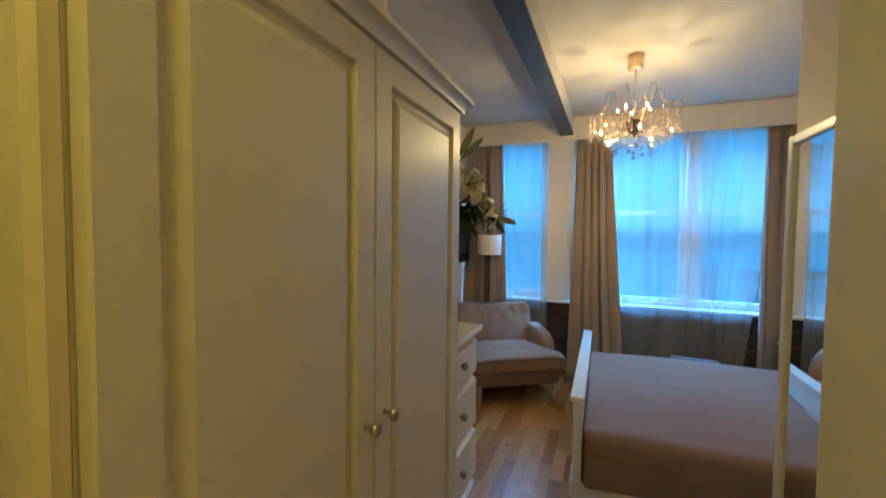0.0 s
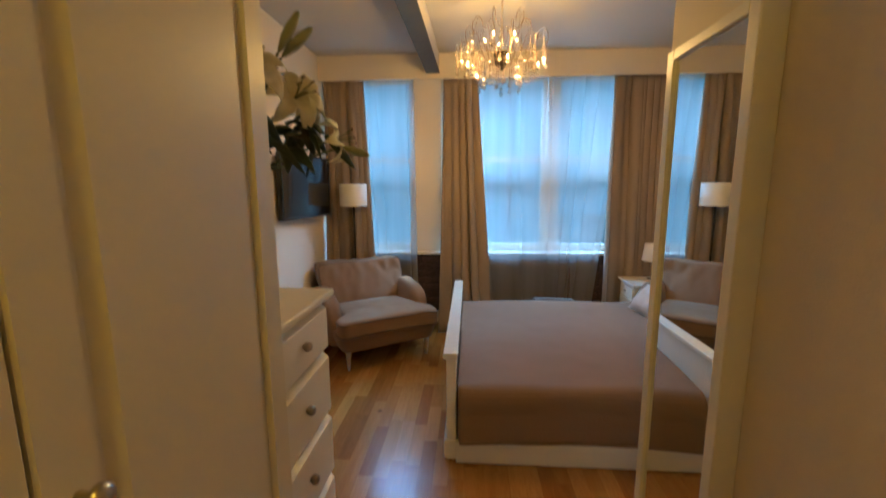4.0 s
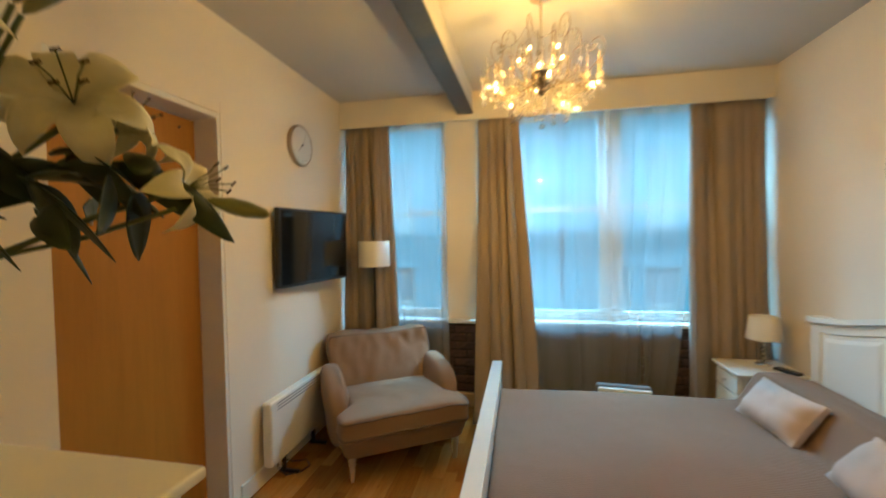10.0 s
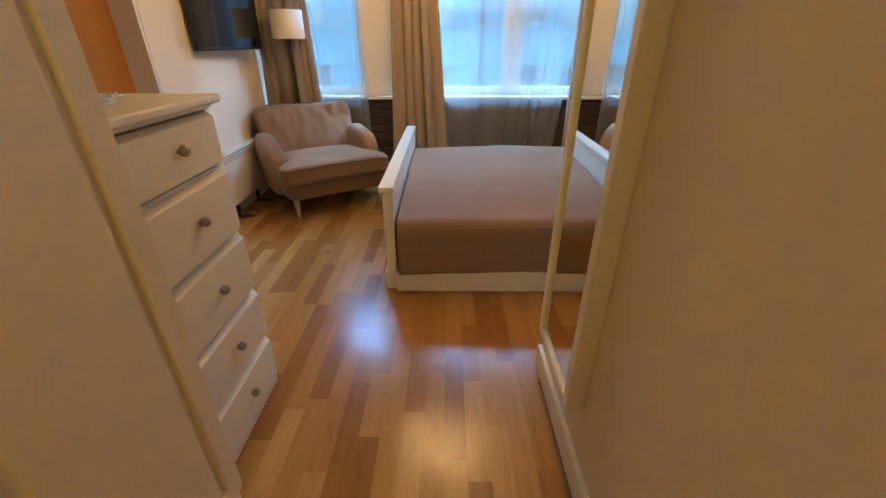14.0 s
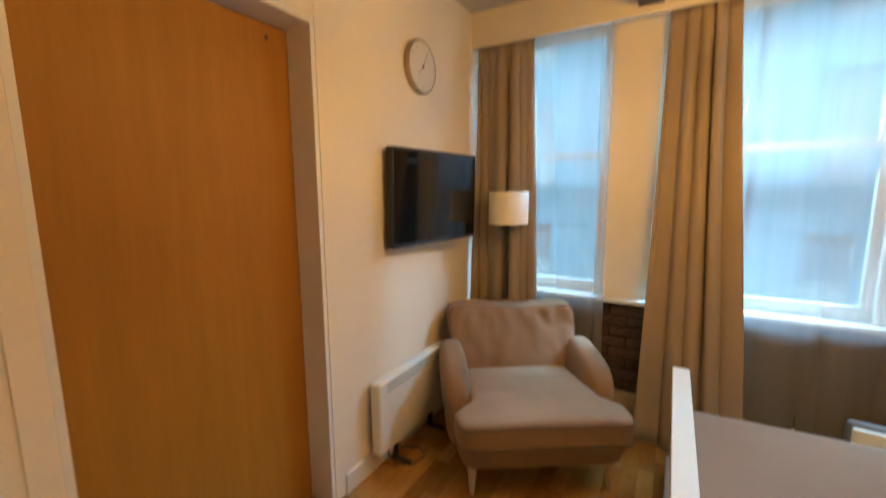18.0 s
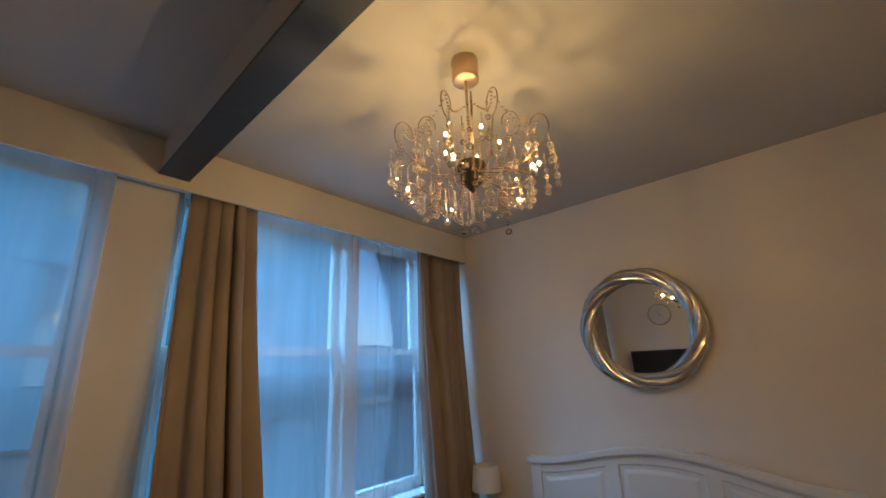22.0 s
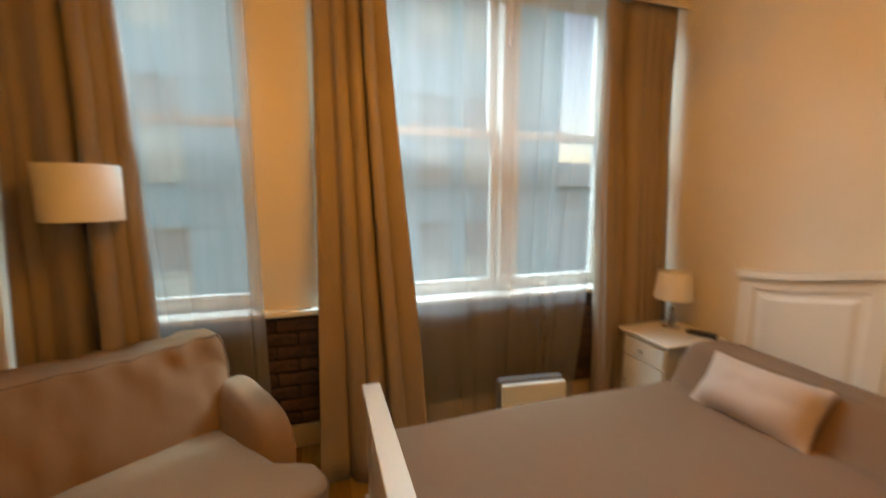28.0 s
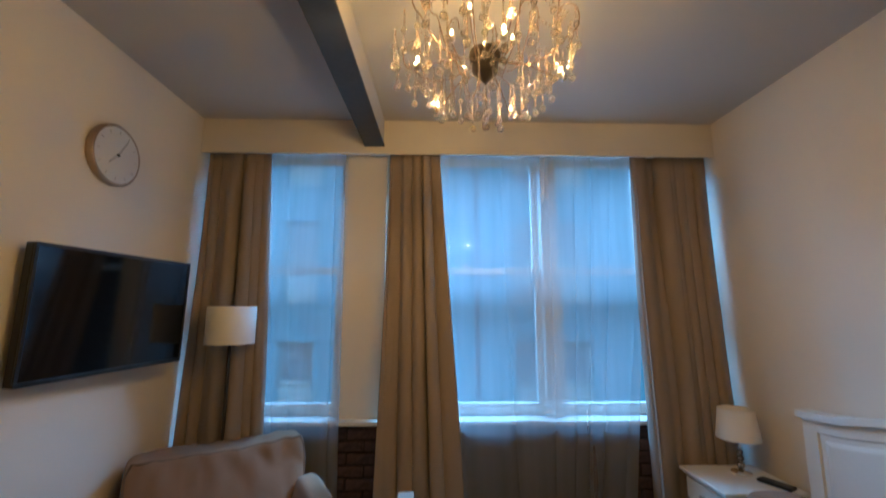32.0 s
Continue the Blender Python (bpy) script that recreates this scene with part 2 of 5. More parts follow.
DARKGREY = material("dark_grey_metal", (0.16, 0.16, 0.165), 0.45, grain=0.1)
CABLE = material("white_cable", (0.72, 0.70, 0.66), 0.5)


def waffle(name, colour, tint, pitch, depth):
    """Woven cloth with fine raised ribs."""
    m = material(name, colour, 0.95, grain=0.25, scale=350, stain=0.2, stain_scale=2.5, tint=tint, Sheen_Weight=0.10)
    n, l = m.node_tree.nodes, m.node_tree.links
    coord = n.new("ShaderNodeTexCoord")
    wave = n.new("ShaderNodeTexWave")
    wave.bands_direction = "Y"
    wave.inputs["Scale"].default_value = pitch
    wave.inputs["Distortion"].default_value = 3.0
    wave.inputs["Detail"].default_value = 2
    wave.inputs["Detail Scale"].default_value = 3
    l.new(coord.outputs["Object"], wave.inputs["Vector"])
    relief = n.new("ShaderNodeBump")
    relief.inputs["Strength"].default_value = 0.8
    relief.inputs["Distance"].default_value = depth
    l.new(wave.outputs["Fac"], relief.inputs["Height"])
    l.new(relief.outputs["Normal"], n["Principled BSDF"].inputs["Normal"])
    return m


SPREAD = waffle("mauve_brown_bedspread", (0.268, 0.172, 0.110), (0.20, 0.126, 0.080), 26, 0.0011)


def glass(name, colour, rough=0.0, ior=1.5):
    m = bpy.data.materials.new(name)
    m.use_nodes = True
    b = m.node_tree.nodes["Principled BSDF"]
    b.inputs["Base Color"].default_value = (*colour, 1)
    b.inputs["Roughness"].default_value = rough
    b.inputs["IOR"].default_value = ior
    b.inputs["Transmission Weight"].default_value = 1.0
    return m


VASEGLASS = glass("clear_vase_glass", (0.97, 1.0, 0.98), 0.0, 1.35)


def plain_node(name, build):
    m = bpy.data.materials.new(name)
    m.use_nodes = True
    n, l = m.node_tree.nodes, m.node_tree.links
    n.remove(n["Principled BSDF"])
    l.new(build(n, l), n["Material Output"].inputs["Surface"])
    return m


def pane_nodes(n, l):
    clear, gloss, mix, fres = n.new("ShaderNodeBsdfTransparent"), n.new("ShaderNodeBsdfGlossy"), n.new("ShaderNodeMixShader"), n.new("ShaderNodeFresnel")
    clear.inputs["Color"].default_value = (0.95, 0.98, 1.0, 1)
    gloss.inputs["Roughness"].default_value = 0.01
    fres.inputs["IOR"].default_value = 1.5
    l.new(fres.outputs["Fac"], mix.inputs["Fac"])
    l.new(clear.outputs["BSDF"], mix.inputs[1])
    l.new(gloss.outputs["BSDF"], mix.inputs[2])
    return mix.outputs["Shader"]


PANE = plain_node("window_pane", pane_nodes)


def crystal_nodes(n, l, glow=0.03, hue=(1.0, 0.90, 0.72, 1)):
    clear, gloss, bend = n.new("ShaderNodeBsdfTransparent"), n.new("ShaderNodeBsdfGlossy"), n.new("ShaderNodeBsdfGlass")
    thin, mix, fres = n.new("ShaderNodeMixShader"), n.new("ShaderNodeMixShader"), n.new("ShaderNodeFresnel")
    clear.inputs["Color"].default_value = (0.98, 0.94, 0.86, 1)
    gloss.inputs["Roughness"].default_value = 0.03
    bend.inputs["IOR"].default_value = 1.55
    fres.inputs["IOR"].default_value = 1.9
    l.new(fres.outputs["Fac"], thin.inputs["Fac"])
    l.new(clear.outputs["BSDF"], thin.inputs[1])
    l.new(gloss.outputs["BSDF"], thin.inputs[2])
    mix.inputs["Fac"].default_value = 0.14
    l.new(thin.outputs["Shader"], mix.inputs[1])
    l.new(bend.outputs["BSDF"], mix.inputs[2])
    # warm translucent share puts the bulbs' golden sparkle into the clear crystal's colour
    bulb_tint, last = n.new("ShaderNodeBsdfTranslucent"), n.new("ShaderNodeMixShader")
    bulb_tint.inputs["Color"].default_value = hue
    last.inputs["Fac"].default_value = glow
    l.new(mix.outputs["Shader"], last.inputs[1])
    l.new(bulb_tint.outputs["BSDF"], last.inputs[2])
    return last.outputs["Shader"]


CRYSTAL = plain_node("clear_crystal", crystal_nodes)
# clear beads, given a stronger gold tint for the bulbs' glow
BEADS = plain_node("gold_lit_crystal_bead", lambda n, l: crystal_nodes(n, l, 0.24, (1.0, 0.78, 0.46, 1)))


def sheer_nodes(n, l):
    clear, through_cloth, front = n.new("ShaderNodeBsdfTransparent"), n.new("ShaderNodeBsdfTranslucent"), n.new("ShaderNodeBsdfDiffuse")
    through_cloth.inputs["Color"].default_value = (0.46, 0.48, 0.50, 1)
    front.inputs["Color"].default_value = (0.78, 0.76, 0.73, 1)
    cloth, mix = n.new("ShaderNodeMixShader"), n.new("ShaderNodeMixShader")
    cloth.inputs["Fac"].default_value = 0.4
    l.new(through_cloth.outputs["BSDF"], cloth.inputs[1])
    l.new(front.outputs["BSDF"], cloth.inputs[2])
    coord, stretch = n.new("ShaderNodeTexCoord"), n.new("ShaderNodeMapping")
    stretch.inputs["Scale"].default_value = (4.5, 1, 0.35)
    l.new(coord.outputs["Object"], stretch.inputs["Vector"])
    weave = n.new("ShaderNodeTexNoise")
    weave.inputs["Scale"].default_value = 1.6
    weave.inputs["Detail"].default_value = 3
    l.new(stretch.outputs["Vector"], weave.inputs["Vector"])
    span = n.new("ShaderNodeMapRange")
    span.inputs["From Min"].default_value, span.inputs["From Max"].default_value = 0.32, 0.68
    span.inputs["To Min"].default_value, span.inputs["To Max"].default_value = 0.36, 0.48
    l.new(weave.outputs["Fac"], span.inputs["Value"])
    l.new(span.outputs["Result"], mix.inputs["Fac"])
    l.new(clear.outputs["BSDF"], mix.inputs[1])
    l.new(cloth.outputs["Shader"], mix.inputs[2])
    return mix.outputs["Shader"]


SHEER = plain_node("sheer_voile", sheer_nodes)


def mirror_nodes(n, l):
    gloss = n.new("ShaderNodeBsdfGlossy")
    gloss.inputs["Color"].default_value = (0.86, 0.87, 0.86, 1)
    gloss.inputs["Roughness"].default_value = 0.0
    return gloss.outputs["BSDF"]


MIRROR = plain_node("mirror_silvering", mirror_nodes)


def bulb_nodes(n, l):
    e = n.new("ShaderNodeEmission")
    e.inputs["Color"].default_value = (1.0, 0.50, 0.12, 1)
    e.inputs["Strength"].default_value = 26
    return e.outputs["Emission"]


BULB = plain_node("lit_bulb", bulb_nodes)


# ---- mesh helpers ----
def part(name, bm, mat, parent=None, label="", smooth=False, m=None):
    mesh = bpy.data.meshes.new(name)
    bm.normal_update()
    bm.to_mesh(mesh)
    bm.free()
    for one in (mat if isinstance(mat, (list, tuple)) else [mat]):
        mesh.materials.append(one)
    if smooth:
        for p in mesh.polygons:
            p.use_smooth = True
    ob = new(name, mesh)
    if parent:
        ob.parent = parent
    if m is not None:
        ob.matrix_local = m
    return tagged(ob, label) if label else ob


def thing(name, label, category, m=None, group="", kind=""):
    ob = new(name)
    if m is not None:
        ob.matrix_world = m
    return tagged(ob, label, category, group, kind)


def box(x0, x1, y0, y1, z0, z1, bevel=0.0, seg=2, bm=None):
    b = bmesh.new()
    bmesh.ops.create_cube(b, size=1, matrix=Matrix.Translation(((x0 + x1) / 2, (y0 + y1) / 2, (z0 + z1) / 2)) @ Matrix.Diagonal((x1 - x0, y1 - y0, z1 - z0, 1)))
    if bevel:
        bmesh.ops.bevel(b, geom=list(b.edges), offset=bevel, segments=seg, profile=0.5, affect="EDGES")
    return join(bm, b)


def join(bm, b):
    if bm is None:
        return b
    mesh = bpy.data.meshes.new("tmp")
    b.to_mesh(mesh)
    b.free()
    bm.from_mesh(mesh)
    bpy.data.meshes.remove(mesh)
    return bm


def lathe(profile, steps=24, bm=None, at=(0, 0, 0)):
    """Turned shape from (radius, height) pairs."""
    b = bm or bmesh.new()
    rings = []
    for r, z in profile:
        if r < 1e-5:
            rings.append([b.verts.new((at[0], at[1], at[2] + z))])
        else:
            rings.append([b.verts.new((at[0] + r * math.cos(a), at[1] + r * math.sin(a), at[2] + z)) for a in (2 * math.pi * k / steps for k in range(steps))])
    for lo, hi in zip(rings, rings[1:]):
        for k in range(steps):
            j = (k + 1) % steps
            if len(lo) == 1 and len(hi) == 1:
                continue
            if len(lo) == 1:
                b.faces.new((lo[0], hi[j], hi[k]))
            elif len(hi) == 1:
                b.faces.new((lo[k], lo[j], hi[0]))
            else:
                b.faces.new((lo[k], lo[j], hi[j], hi[k]))
    return b


def tube(points, radius, steps=8, bm=None, taper=None):
    """A round bar along points."""
    b = bm or bmesh.new()
    pts = [Vector(p) for p in points]
    rings = []
    side = None
    for i, p in enumerate(pts):
        d = (pts[min(i + 1, len(pts) - 1)] - pts[max(i - 1, 0)]).normalized()
        if side is None:
            side = d.orthogonal().normalized()
        side = (side - d * side.dot(d)).normalized()
        other = d.cross(side)
        r = radius * (taper(i / (len(pts) - 1)) if taper else 1)
        rings.append([b.verts.new(p + r * (math.cos(a) * side + math.sin(a) * other)) for a in (2 * math.pi * k / steps for k in range(steps))])
    for lo, hi in zip(rings, rings[1:]):
        for k in range(steps):
            j = (k + 1) % steps
            b.faces.new((lo[k], lo[j], hi[j], hi[k]))
    b.faces.new(rings[0][::-1])
    b.faces.new(rings[-1])
    return b


def grid(nu, nv, place, bm=None, closed=False):
    """A sheet of nu by nv cells, laid by place(u, v)."""
    b = bm or bmesh.new()
    rows = [[b.verts.new(place(i / nu, j / nv)) for j in range(nv + 1)] for i in range(nu + 1)]
    for i in range(nu):
        for j in range(nv):
            b.faces.new((rows[i][j], rows[i + 1][j], rows[i + 1][j + 1], rows[i][j + 1]))
    return b


def smoothstep(a, b, x):
    t = min(max((x - a) / (b - a), 0), 1)
    return t * t * (3 - 2 * t)


def soft_box(x0, x1, y0, y1, z0, z1, power=4.0, n=14, puff=0.0, warp=None):
    """A cushion-like block with rounded edges; warp moves its points."""
    b = bmesh.new()
    bmesh.ops.create_cube(b, size=2)
    bmesh.ops.subdivide_edges(b, edges=list(b.edges), cuts=n, use_grid_fill=True)
    c = Vector(((x0 + x1) / 2, (y0 + y1) / 2, (z0 + z1) / 2))
    h = Vector(((x1 - x0) / 2, (y1 - y0) / 2, (z1 - z0) / 2))
    for v in b.verts:
        p = v.co
        k = (abs(p.x) ** power + abs(p.y) ** power + abs(p.z) ** power) ** (1 / power)
        q = p / k
        q.z *= 1 + puff * (1 - q.x * q.x) * (1 - q.y * q.y)
        q = Vector((c.x + q.x * h.x, c.y + q.y * h.y, c.z + q.z * h.z))
        v.co = warp(q) if warp else q
    return b


def crease(p, size, seed):
    """Soft ridges of slack cloth."""
    return 1 - 2 * abs(noise.noise((p[0] * size, p[1] * size, p[2] * size + seed)))


def panel_front(x0, x1, z0, z1, depth=0.02, frame_w=0.07, dip=0.008):
    """A framed door leaf in the xz plane, front at y = 0 facing -y, with a sunk moulding and a raised field."""
    b = bmesh.new()

    def ring(inset, y):
        a, c, d, e = x0 + inset, x1 - inset, z0 + inset, z1 - inset
        return [b.verts.new((a, y, d)), b.verts.new((c, y, d)), b.verts.new((c, y, e)), b.verts.new((a, y, e))]

    rings = [ring(0, depth), ring(0, 0.003), ring(0.003, 0), ring(frame_w, 0), ring(frame_w + 0.006, dip), ring(frame_w + 0.016, dip), ring(frame_w + 0.034, 0.001)]
    for lo, hi in zip(rings, rings[1:]):
        for k in range(4):
            j = (k + 1) % 4
            b.faces.new((lo[k], lo[j], hi[j], hi[k]))
    b.faces.new(rings[-1])
    b.faces.new(rings[0][::-1])
    return b


def structure(name, bm, mat, label, category):
    return tagged(part(name, bm, mat, None), label, category, "", "structure")


# ---- shell of the room ----
LX, RX, WY, CZ = -1.31, 2.05, 4.60, 2.67     # door wall, headboard wall, window wall, ceiling
AX, AY = -0.85, 1.905                        # wall behind the wardrobe and its corner
MX, MY = 0.77, 1.80                          # wall with the tall mirror and its corner

b = box(-1.56, LX, AY, 2.12, 0, CZ)
box(-1.52, LX, 3.01, 4.95, 0, CZ, bm=b)
box(-1.52, LX, 2.12, 3.01, 2.144, CZ, bm=b)
structure("wall_west", b, WALL, "cream painted wall with a recessed door opening", "wall")
b = box(AX - 0.12, AX, -1.3, AY - 0.12, 0, CZ)
box(-1.56, AX, AY - 0.12, AY, 0, CZ, bm=b)
structure("wall_alcove", b, WALL, "cream painted wall behind wardrobe and chest", "wall")
b = box(MX, RX + 0.12, 0.30, MY, 0, CZ)
structure("wall_mirror", b, WALL, "cream painted wall that carries a tall mirror", "wall")
structure("wall_east", box(RX, RX + 0.12, MY, 4.95, 0, CZ), WALL, "cream painted wall behind the bed's headboard", "wall")
structure("wall_hall", box(AX, 1.02, -1.3, -1.18, 0, CZ), WALL, "plain cream wall at the end of the hall", "wall")
structure("wall_hall_side", box(0.9, 1.02, -1.18, 0.30, 0, CZ), WALL, "plain cream side wall of the hall", "wall")
b = box(0.345, MX, 0.24, 0.445, 0, CZ)
structure("wall_entrance", b, WALL, "cream wall end beside the room's entrance", "wall")
b = box(AX, -0.30, 0.16, 0.285, 0, CZ)
box(AX, -0.235, 0.2855, 0.2995, 0, CZ, bm=b)
structure("wall_entrance_left", b, WALL, "cream wall stub beside the wardrobe", "wall")
structure("wall_lintel", box(-0.30, 0.345, 0.24, 0.285, 2.42, CZ), WALL, "cream wall above the entrance", "wall")
b = box(0.322, 0.345, 0.22, 0.462, 0, 2.1, 0.006)
box(-0.30, -0.265, 0.15, 0.30, 0, 2.1, 0.006, bm=b)
structure("door_frame_entrance", b, TRIM, "white glossy lining of the entrance", "door frame")

def slab(z0, z1):
    """A sheet over the room, the entrance and the hall."""
    b = box(-1.56, RX + 0.12, AY - 0.12, 4.95, z0, z1)
    box(AX - 0.12, RX + 0.12, 0.30, AY - 0.12, z0, z1, bm=b)
    return box(AX - 0.12, 1.02, -1.3, 0.30, z0, z1, bm=b)


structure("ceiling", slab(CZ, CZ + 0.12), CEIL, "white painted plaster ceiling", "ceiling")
structure("floor", slab(-0.12, -0.014), DARKFLOOR, "dark bed under the oak floor strips", "floor")
def beam_bar(inset, z0, z1, bevel):
    """A bar along the ceiling, running slightly askew to the walls."""
    b = box(-0.258 + inset, -0.128 - inset, -1.18, 4.463, z0, z1, bevel)
    for v in b.verts:
        v.co.x -= 0.014 * (4.463 - v.co.y)
    return b


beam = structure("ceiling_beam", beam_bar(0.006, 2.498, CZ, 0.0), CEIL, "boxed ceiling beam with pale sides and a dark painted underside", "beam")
part("underside", beam_bar(0.0, 2.486, 2.499, 0.003), BEAM, beam, "dark blue-grey painted steel plate")
b = box(LX, RX, 4.465, 4.485, 2.44, CZ, 0.002)
structure("pelmet", b, PELMET, "cream boxed pelmet over the windows", "pelmet")

# window wall: brick below, piers and lining above
WA, WB, WZ0, WZ1 = (-1.303, -0.39), (-0.125, 2.043), 0.762, 2.56
b = box(LX, WA[0], WY, 4.95, 0.73, CZ)
box(WA[1], WB[0], WY, 4.95, 0.73, CZ, bm=b)
box(WB[1], RX, WY, 4.95, 0.73, CZ, bm=b)
box(WA[0], WA[1], WY, 4.95, WZ1, CZ, bm=b)
box(WB[0], WB[1], WY, 4.95, WZ1, CZ, bm=b)
structure("wall_north", b, WALL, "cream painted piers between the sash windows", "wall")
brick_base = structure("wall_brick", box(LX, RX, WY + 0.012, 4.95, 0, 0.73), MORTAR, "bare dark brick wall below the window sill", "wall")
structure("sill_board", box(LX, RX, 4.535, 4.66, 0.735, 0.762, 0.006), TRIM, "white window sill board", "sill")
structure("skirting_north", box(LX, RX, 4.575, 4.612, 0, 0.12, 0.006), PALEWOOD, "pale wooden skirting below the brick", "skirting")


def skirting(name, x0, x1, y0, y1):
    b = box(x0, x1, y0, y1, 0, 0.105, 0.003)
    return structure(name, b, TRIM, "white painted skirting board", "skirting")


skirting("skirting_west", LX, LX + 0.016, 3.085, 4.575)
skirting("skirting_bedside", MX + 0.0, RX, MY, MY + 0.018)
skirting("skirting_mirror", MX - 0.018, MX, 0.42, MY + 0.018)
skirting("skirting_east", RX - 0.016, RX, MY + 0.018, 4.575)
skirting("skirting_alcove", AX, AX + 0.016, 0.30, AY)


def sash_window(name, x0, x1, mullions, label):
    """A box sash window: lining, lights between mullions, an upper and a lower sash in each."""
    w = tagged(new(name), label, "window", "", "structure")
    part("frame", box(x0, x0 + 0.03, 4.63, 4.80, WZ0, WZ1, 0.004), TRIM, w)
    part("frame", box(x1 - 0.03, x1, 4.63, 4.80, WZ0, WZ1, 0.004), TRIM, w)
    part("frame", box(x0, x1, 4.64, 4.79, WZ1 - 0.05, WZ1, 0.004), TRIM, w)
    edges = [x0 + 0.03]
    for a, c in mullions:
        part("mullion", box(a, c, 4.63, 4.80, WZ0, WZ1 - 0.05, 0.006), TRIM, w)
        edges += [a, c]
    edges.append(x1 - 0.03)
    for a, c in zip(edges[::2], edges[1::2]):
        for z0, z1, y, foot, head in ((1.672, WZ1 - 0.05, 4.735, 0.045, 0.05), (WZ0, 1.718, 4.685, 0.072, 0.046)):
            s = part("sash", box(a, a + 0.04, y, y + 0.045, z0, z1, 0.004), TRIM, w)
            me = bmesh.new()
            box(c - 0.04, c, y, y + 0.045, z0, z1, 0.004, bm=me)
            part("stile", me, TRIM, s)
            part("rail", box(a + 0.04, c - 0.04, y + 0.001, y + 0.044, z0, z0 + foot, 0.004), TRIM, s)
            part("rail", box(a + 0.04, c - 0.04, y + 0.001, y + 0.044, z1 - head, z1, 0.004), TRIM, s)
            p = part("pane", box(a + 0.035, c - 0.035, y + 0.02, y + 0.024, z0 + foot - 0.005, z1 - head + 0.005), PANE, s)
            p.visible_shadow = False
        part("sash_lift", tube([((a + c) / 2 - 0.02, 4.68, WZ0 + 0.03), ((a + c) / 2 - 0.012, 4.665, WZ0 + 0.04), ((a + c) / 2 + 0.012, 4.665, WZ0 + 0.04), ((a + c) / 2 + 0.02, 4.68, WZ0 + 0.03)], 0.004), STEEL, w)
        part("sash_catch", box((a + c) / 2 - 0.025, (a + c) / 2 + 0.025, 4.675, 4.70, 1.718, 1.738, 0.005), STEEL, w)
    return w


sash_window("window_1", WA[0], WA[1], [(-1.13, -1.04)], "white single sash window behind sheer curtains")
sash_window("window_2", WB[0], WB[1], [(0.925, 1.03), (1.66, 1.76)], "white double sash window with a wide mullion")


# ---- curtains ----
def curtain(name, tops, foots, ys, zs, folds, amp, mat, label, category, seed, thick=0.003, nv=26, full=(-2, -1, 2, 3), pool=0.0, tuck=0.18):
    """Hanging cloth, gathered at the top, with folds that drift on the way down."""
    rnd = random.Random(seed)
    phase = [rnd.uniform(0, 6.28) for _ in range(6)]
    wide = [rnd.uniform(0.7, 1.3) for _ in range(6)]
    plump = [rnd.uniform(0.55, 1.3) for _ in range(9)]

    def place(u, v):
        w = v ** 1.2
        x0, x1 = tops[0] + (foots[0] - tops[0]) * w, tops[1] + (foots[1] - tops[1]) * w
        uu = u + 0.018 * math.sin(5 * u + 3 * v + phase[0]) + 0.55 / folds * math.sin(7.3 * u + phase[5]) + 0.16 / folds * math.sin(17 * u + phase[2])
        turn = math.pi * (folds * uu + 0.12 * math.sin(2.2 * v + phase[2])) + phase[1]
        crest = abs(math.sin(turn)) ** 0.70 * plump[int(turn / math.pi + 40) % 9]
        broad = math.sin(2 * math.pi * folds * 0.47 * wide[0] * uu + phase[3] + 0.8 * v)
        env = 0.14 + 0.86 * smoothstep(full[0], full[1], u) * (1 - smoothstep(full[2], full[3], u))
        deep = amp * env * (0.45 + 0.50 * smoothstep(0.0, 0.14, v) + 0.20 * v)
        y = ys[0] + (ys[1] - ys[0]) * smoothstep(0.1, 1.0, v) - deep * (1.5 * (crest - 0.6) + 0.35 * broad)
        y -= pool * smoothstep(0.92, 1.0, v)
        x = x0 + (x1 - x0) * u - tuck * env * (x1 - x0) / folds * math.sin(2 * turn)
        return Vector((x, y, zs[0] + (zs[1] - zs[0]) * v))

    ob = part(name, grid(int(folds * 26), nv, place), mat, None, smooth=True)
    if thick:
        mod = ob.modifiers.new("thickness", "SOLIDIFY")
        mod.thickness = thick
    return tagged(ob, label, category, "curtains")


CT = "heavy taupe lined curtain hanging in folds under the pelmet"
curtain("curtain", (-1.28, -0.895), (-1.29, -0.77), (4.522, 4.41), (2.46, 0.02), 6.2, 0.088, CURTAIN, CT, "curtain", 3, full=(0.28, 0.52, 2, 3), tuck=0.30)
curtain("curtain", (-0.10, 0.225), (-0.14, 0.385), (4.522, 4.31), (2.46, 0.012), 5.4, 0.085, CURTAIN, "heavy taupe curtain hanging in folds between two windows", "curtain", 8, full=(0.22, 0.42, 2, 3), pool=0.07, tuck=0.28)
curtain("curtain", (1.50, 2.012), (1.455, 2.018), (4.522, 4.41), (2.46, 0.02), 6.2, 0.088, CURTAIN, CT, "curtain", 14, full=(-2, -1, 0.48, 0.72), tuck=0.30)
SH = "sheer white voile curtain before a window"
curtain("sheer_curtain", (-0.98, -0.40), (-0.80, -0.36), (4.535, 4.495), (2.475, 0.03), 3.6, 0.008, SHEER, SH, "curtain", 21, 0.0, tuck=0.05)
curtain("sheer_curtain", (0.10, 1.62), (0.30, 1.37), (4.535, 4.495), (2.475, 0.03), 7.5, 0.008, SHEER, SH, "curtain", 22, 0.0, tuck=0.05)
rail = part("curtain_rail", tube([(LX + 0.01, 4.56, 2.475), (RX - 0.01, 4.56, 2.475)], 0.012), TRIM)
tagged(rail, "white curtain rail hidden behind the pelmet", "curtain rail")

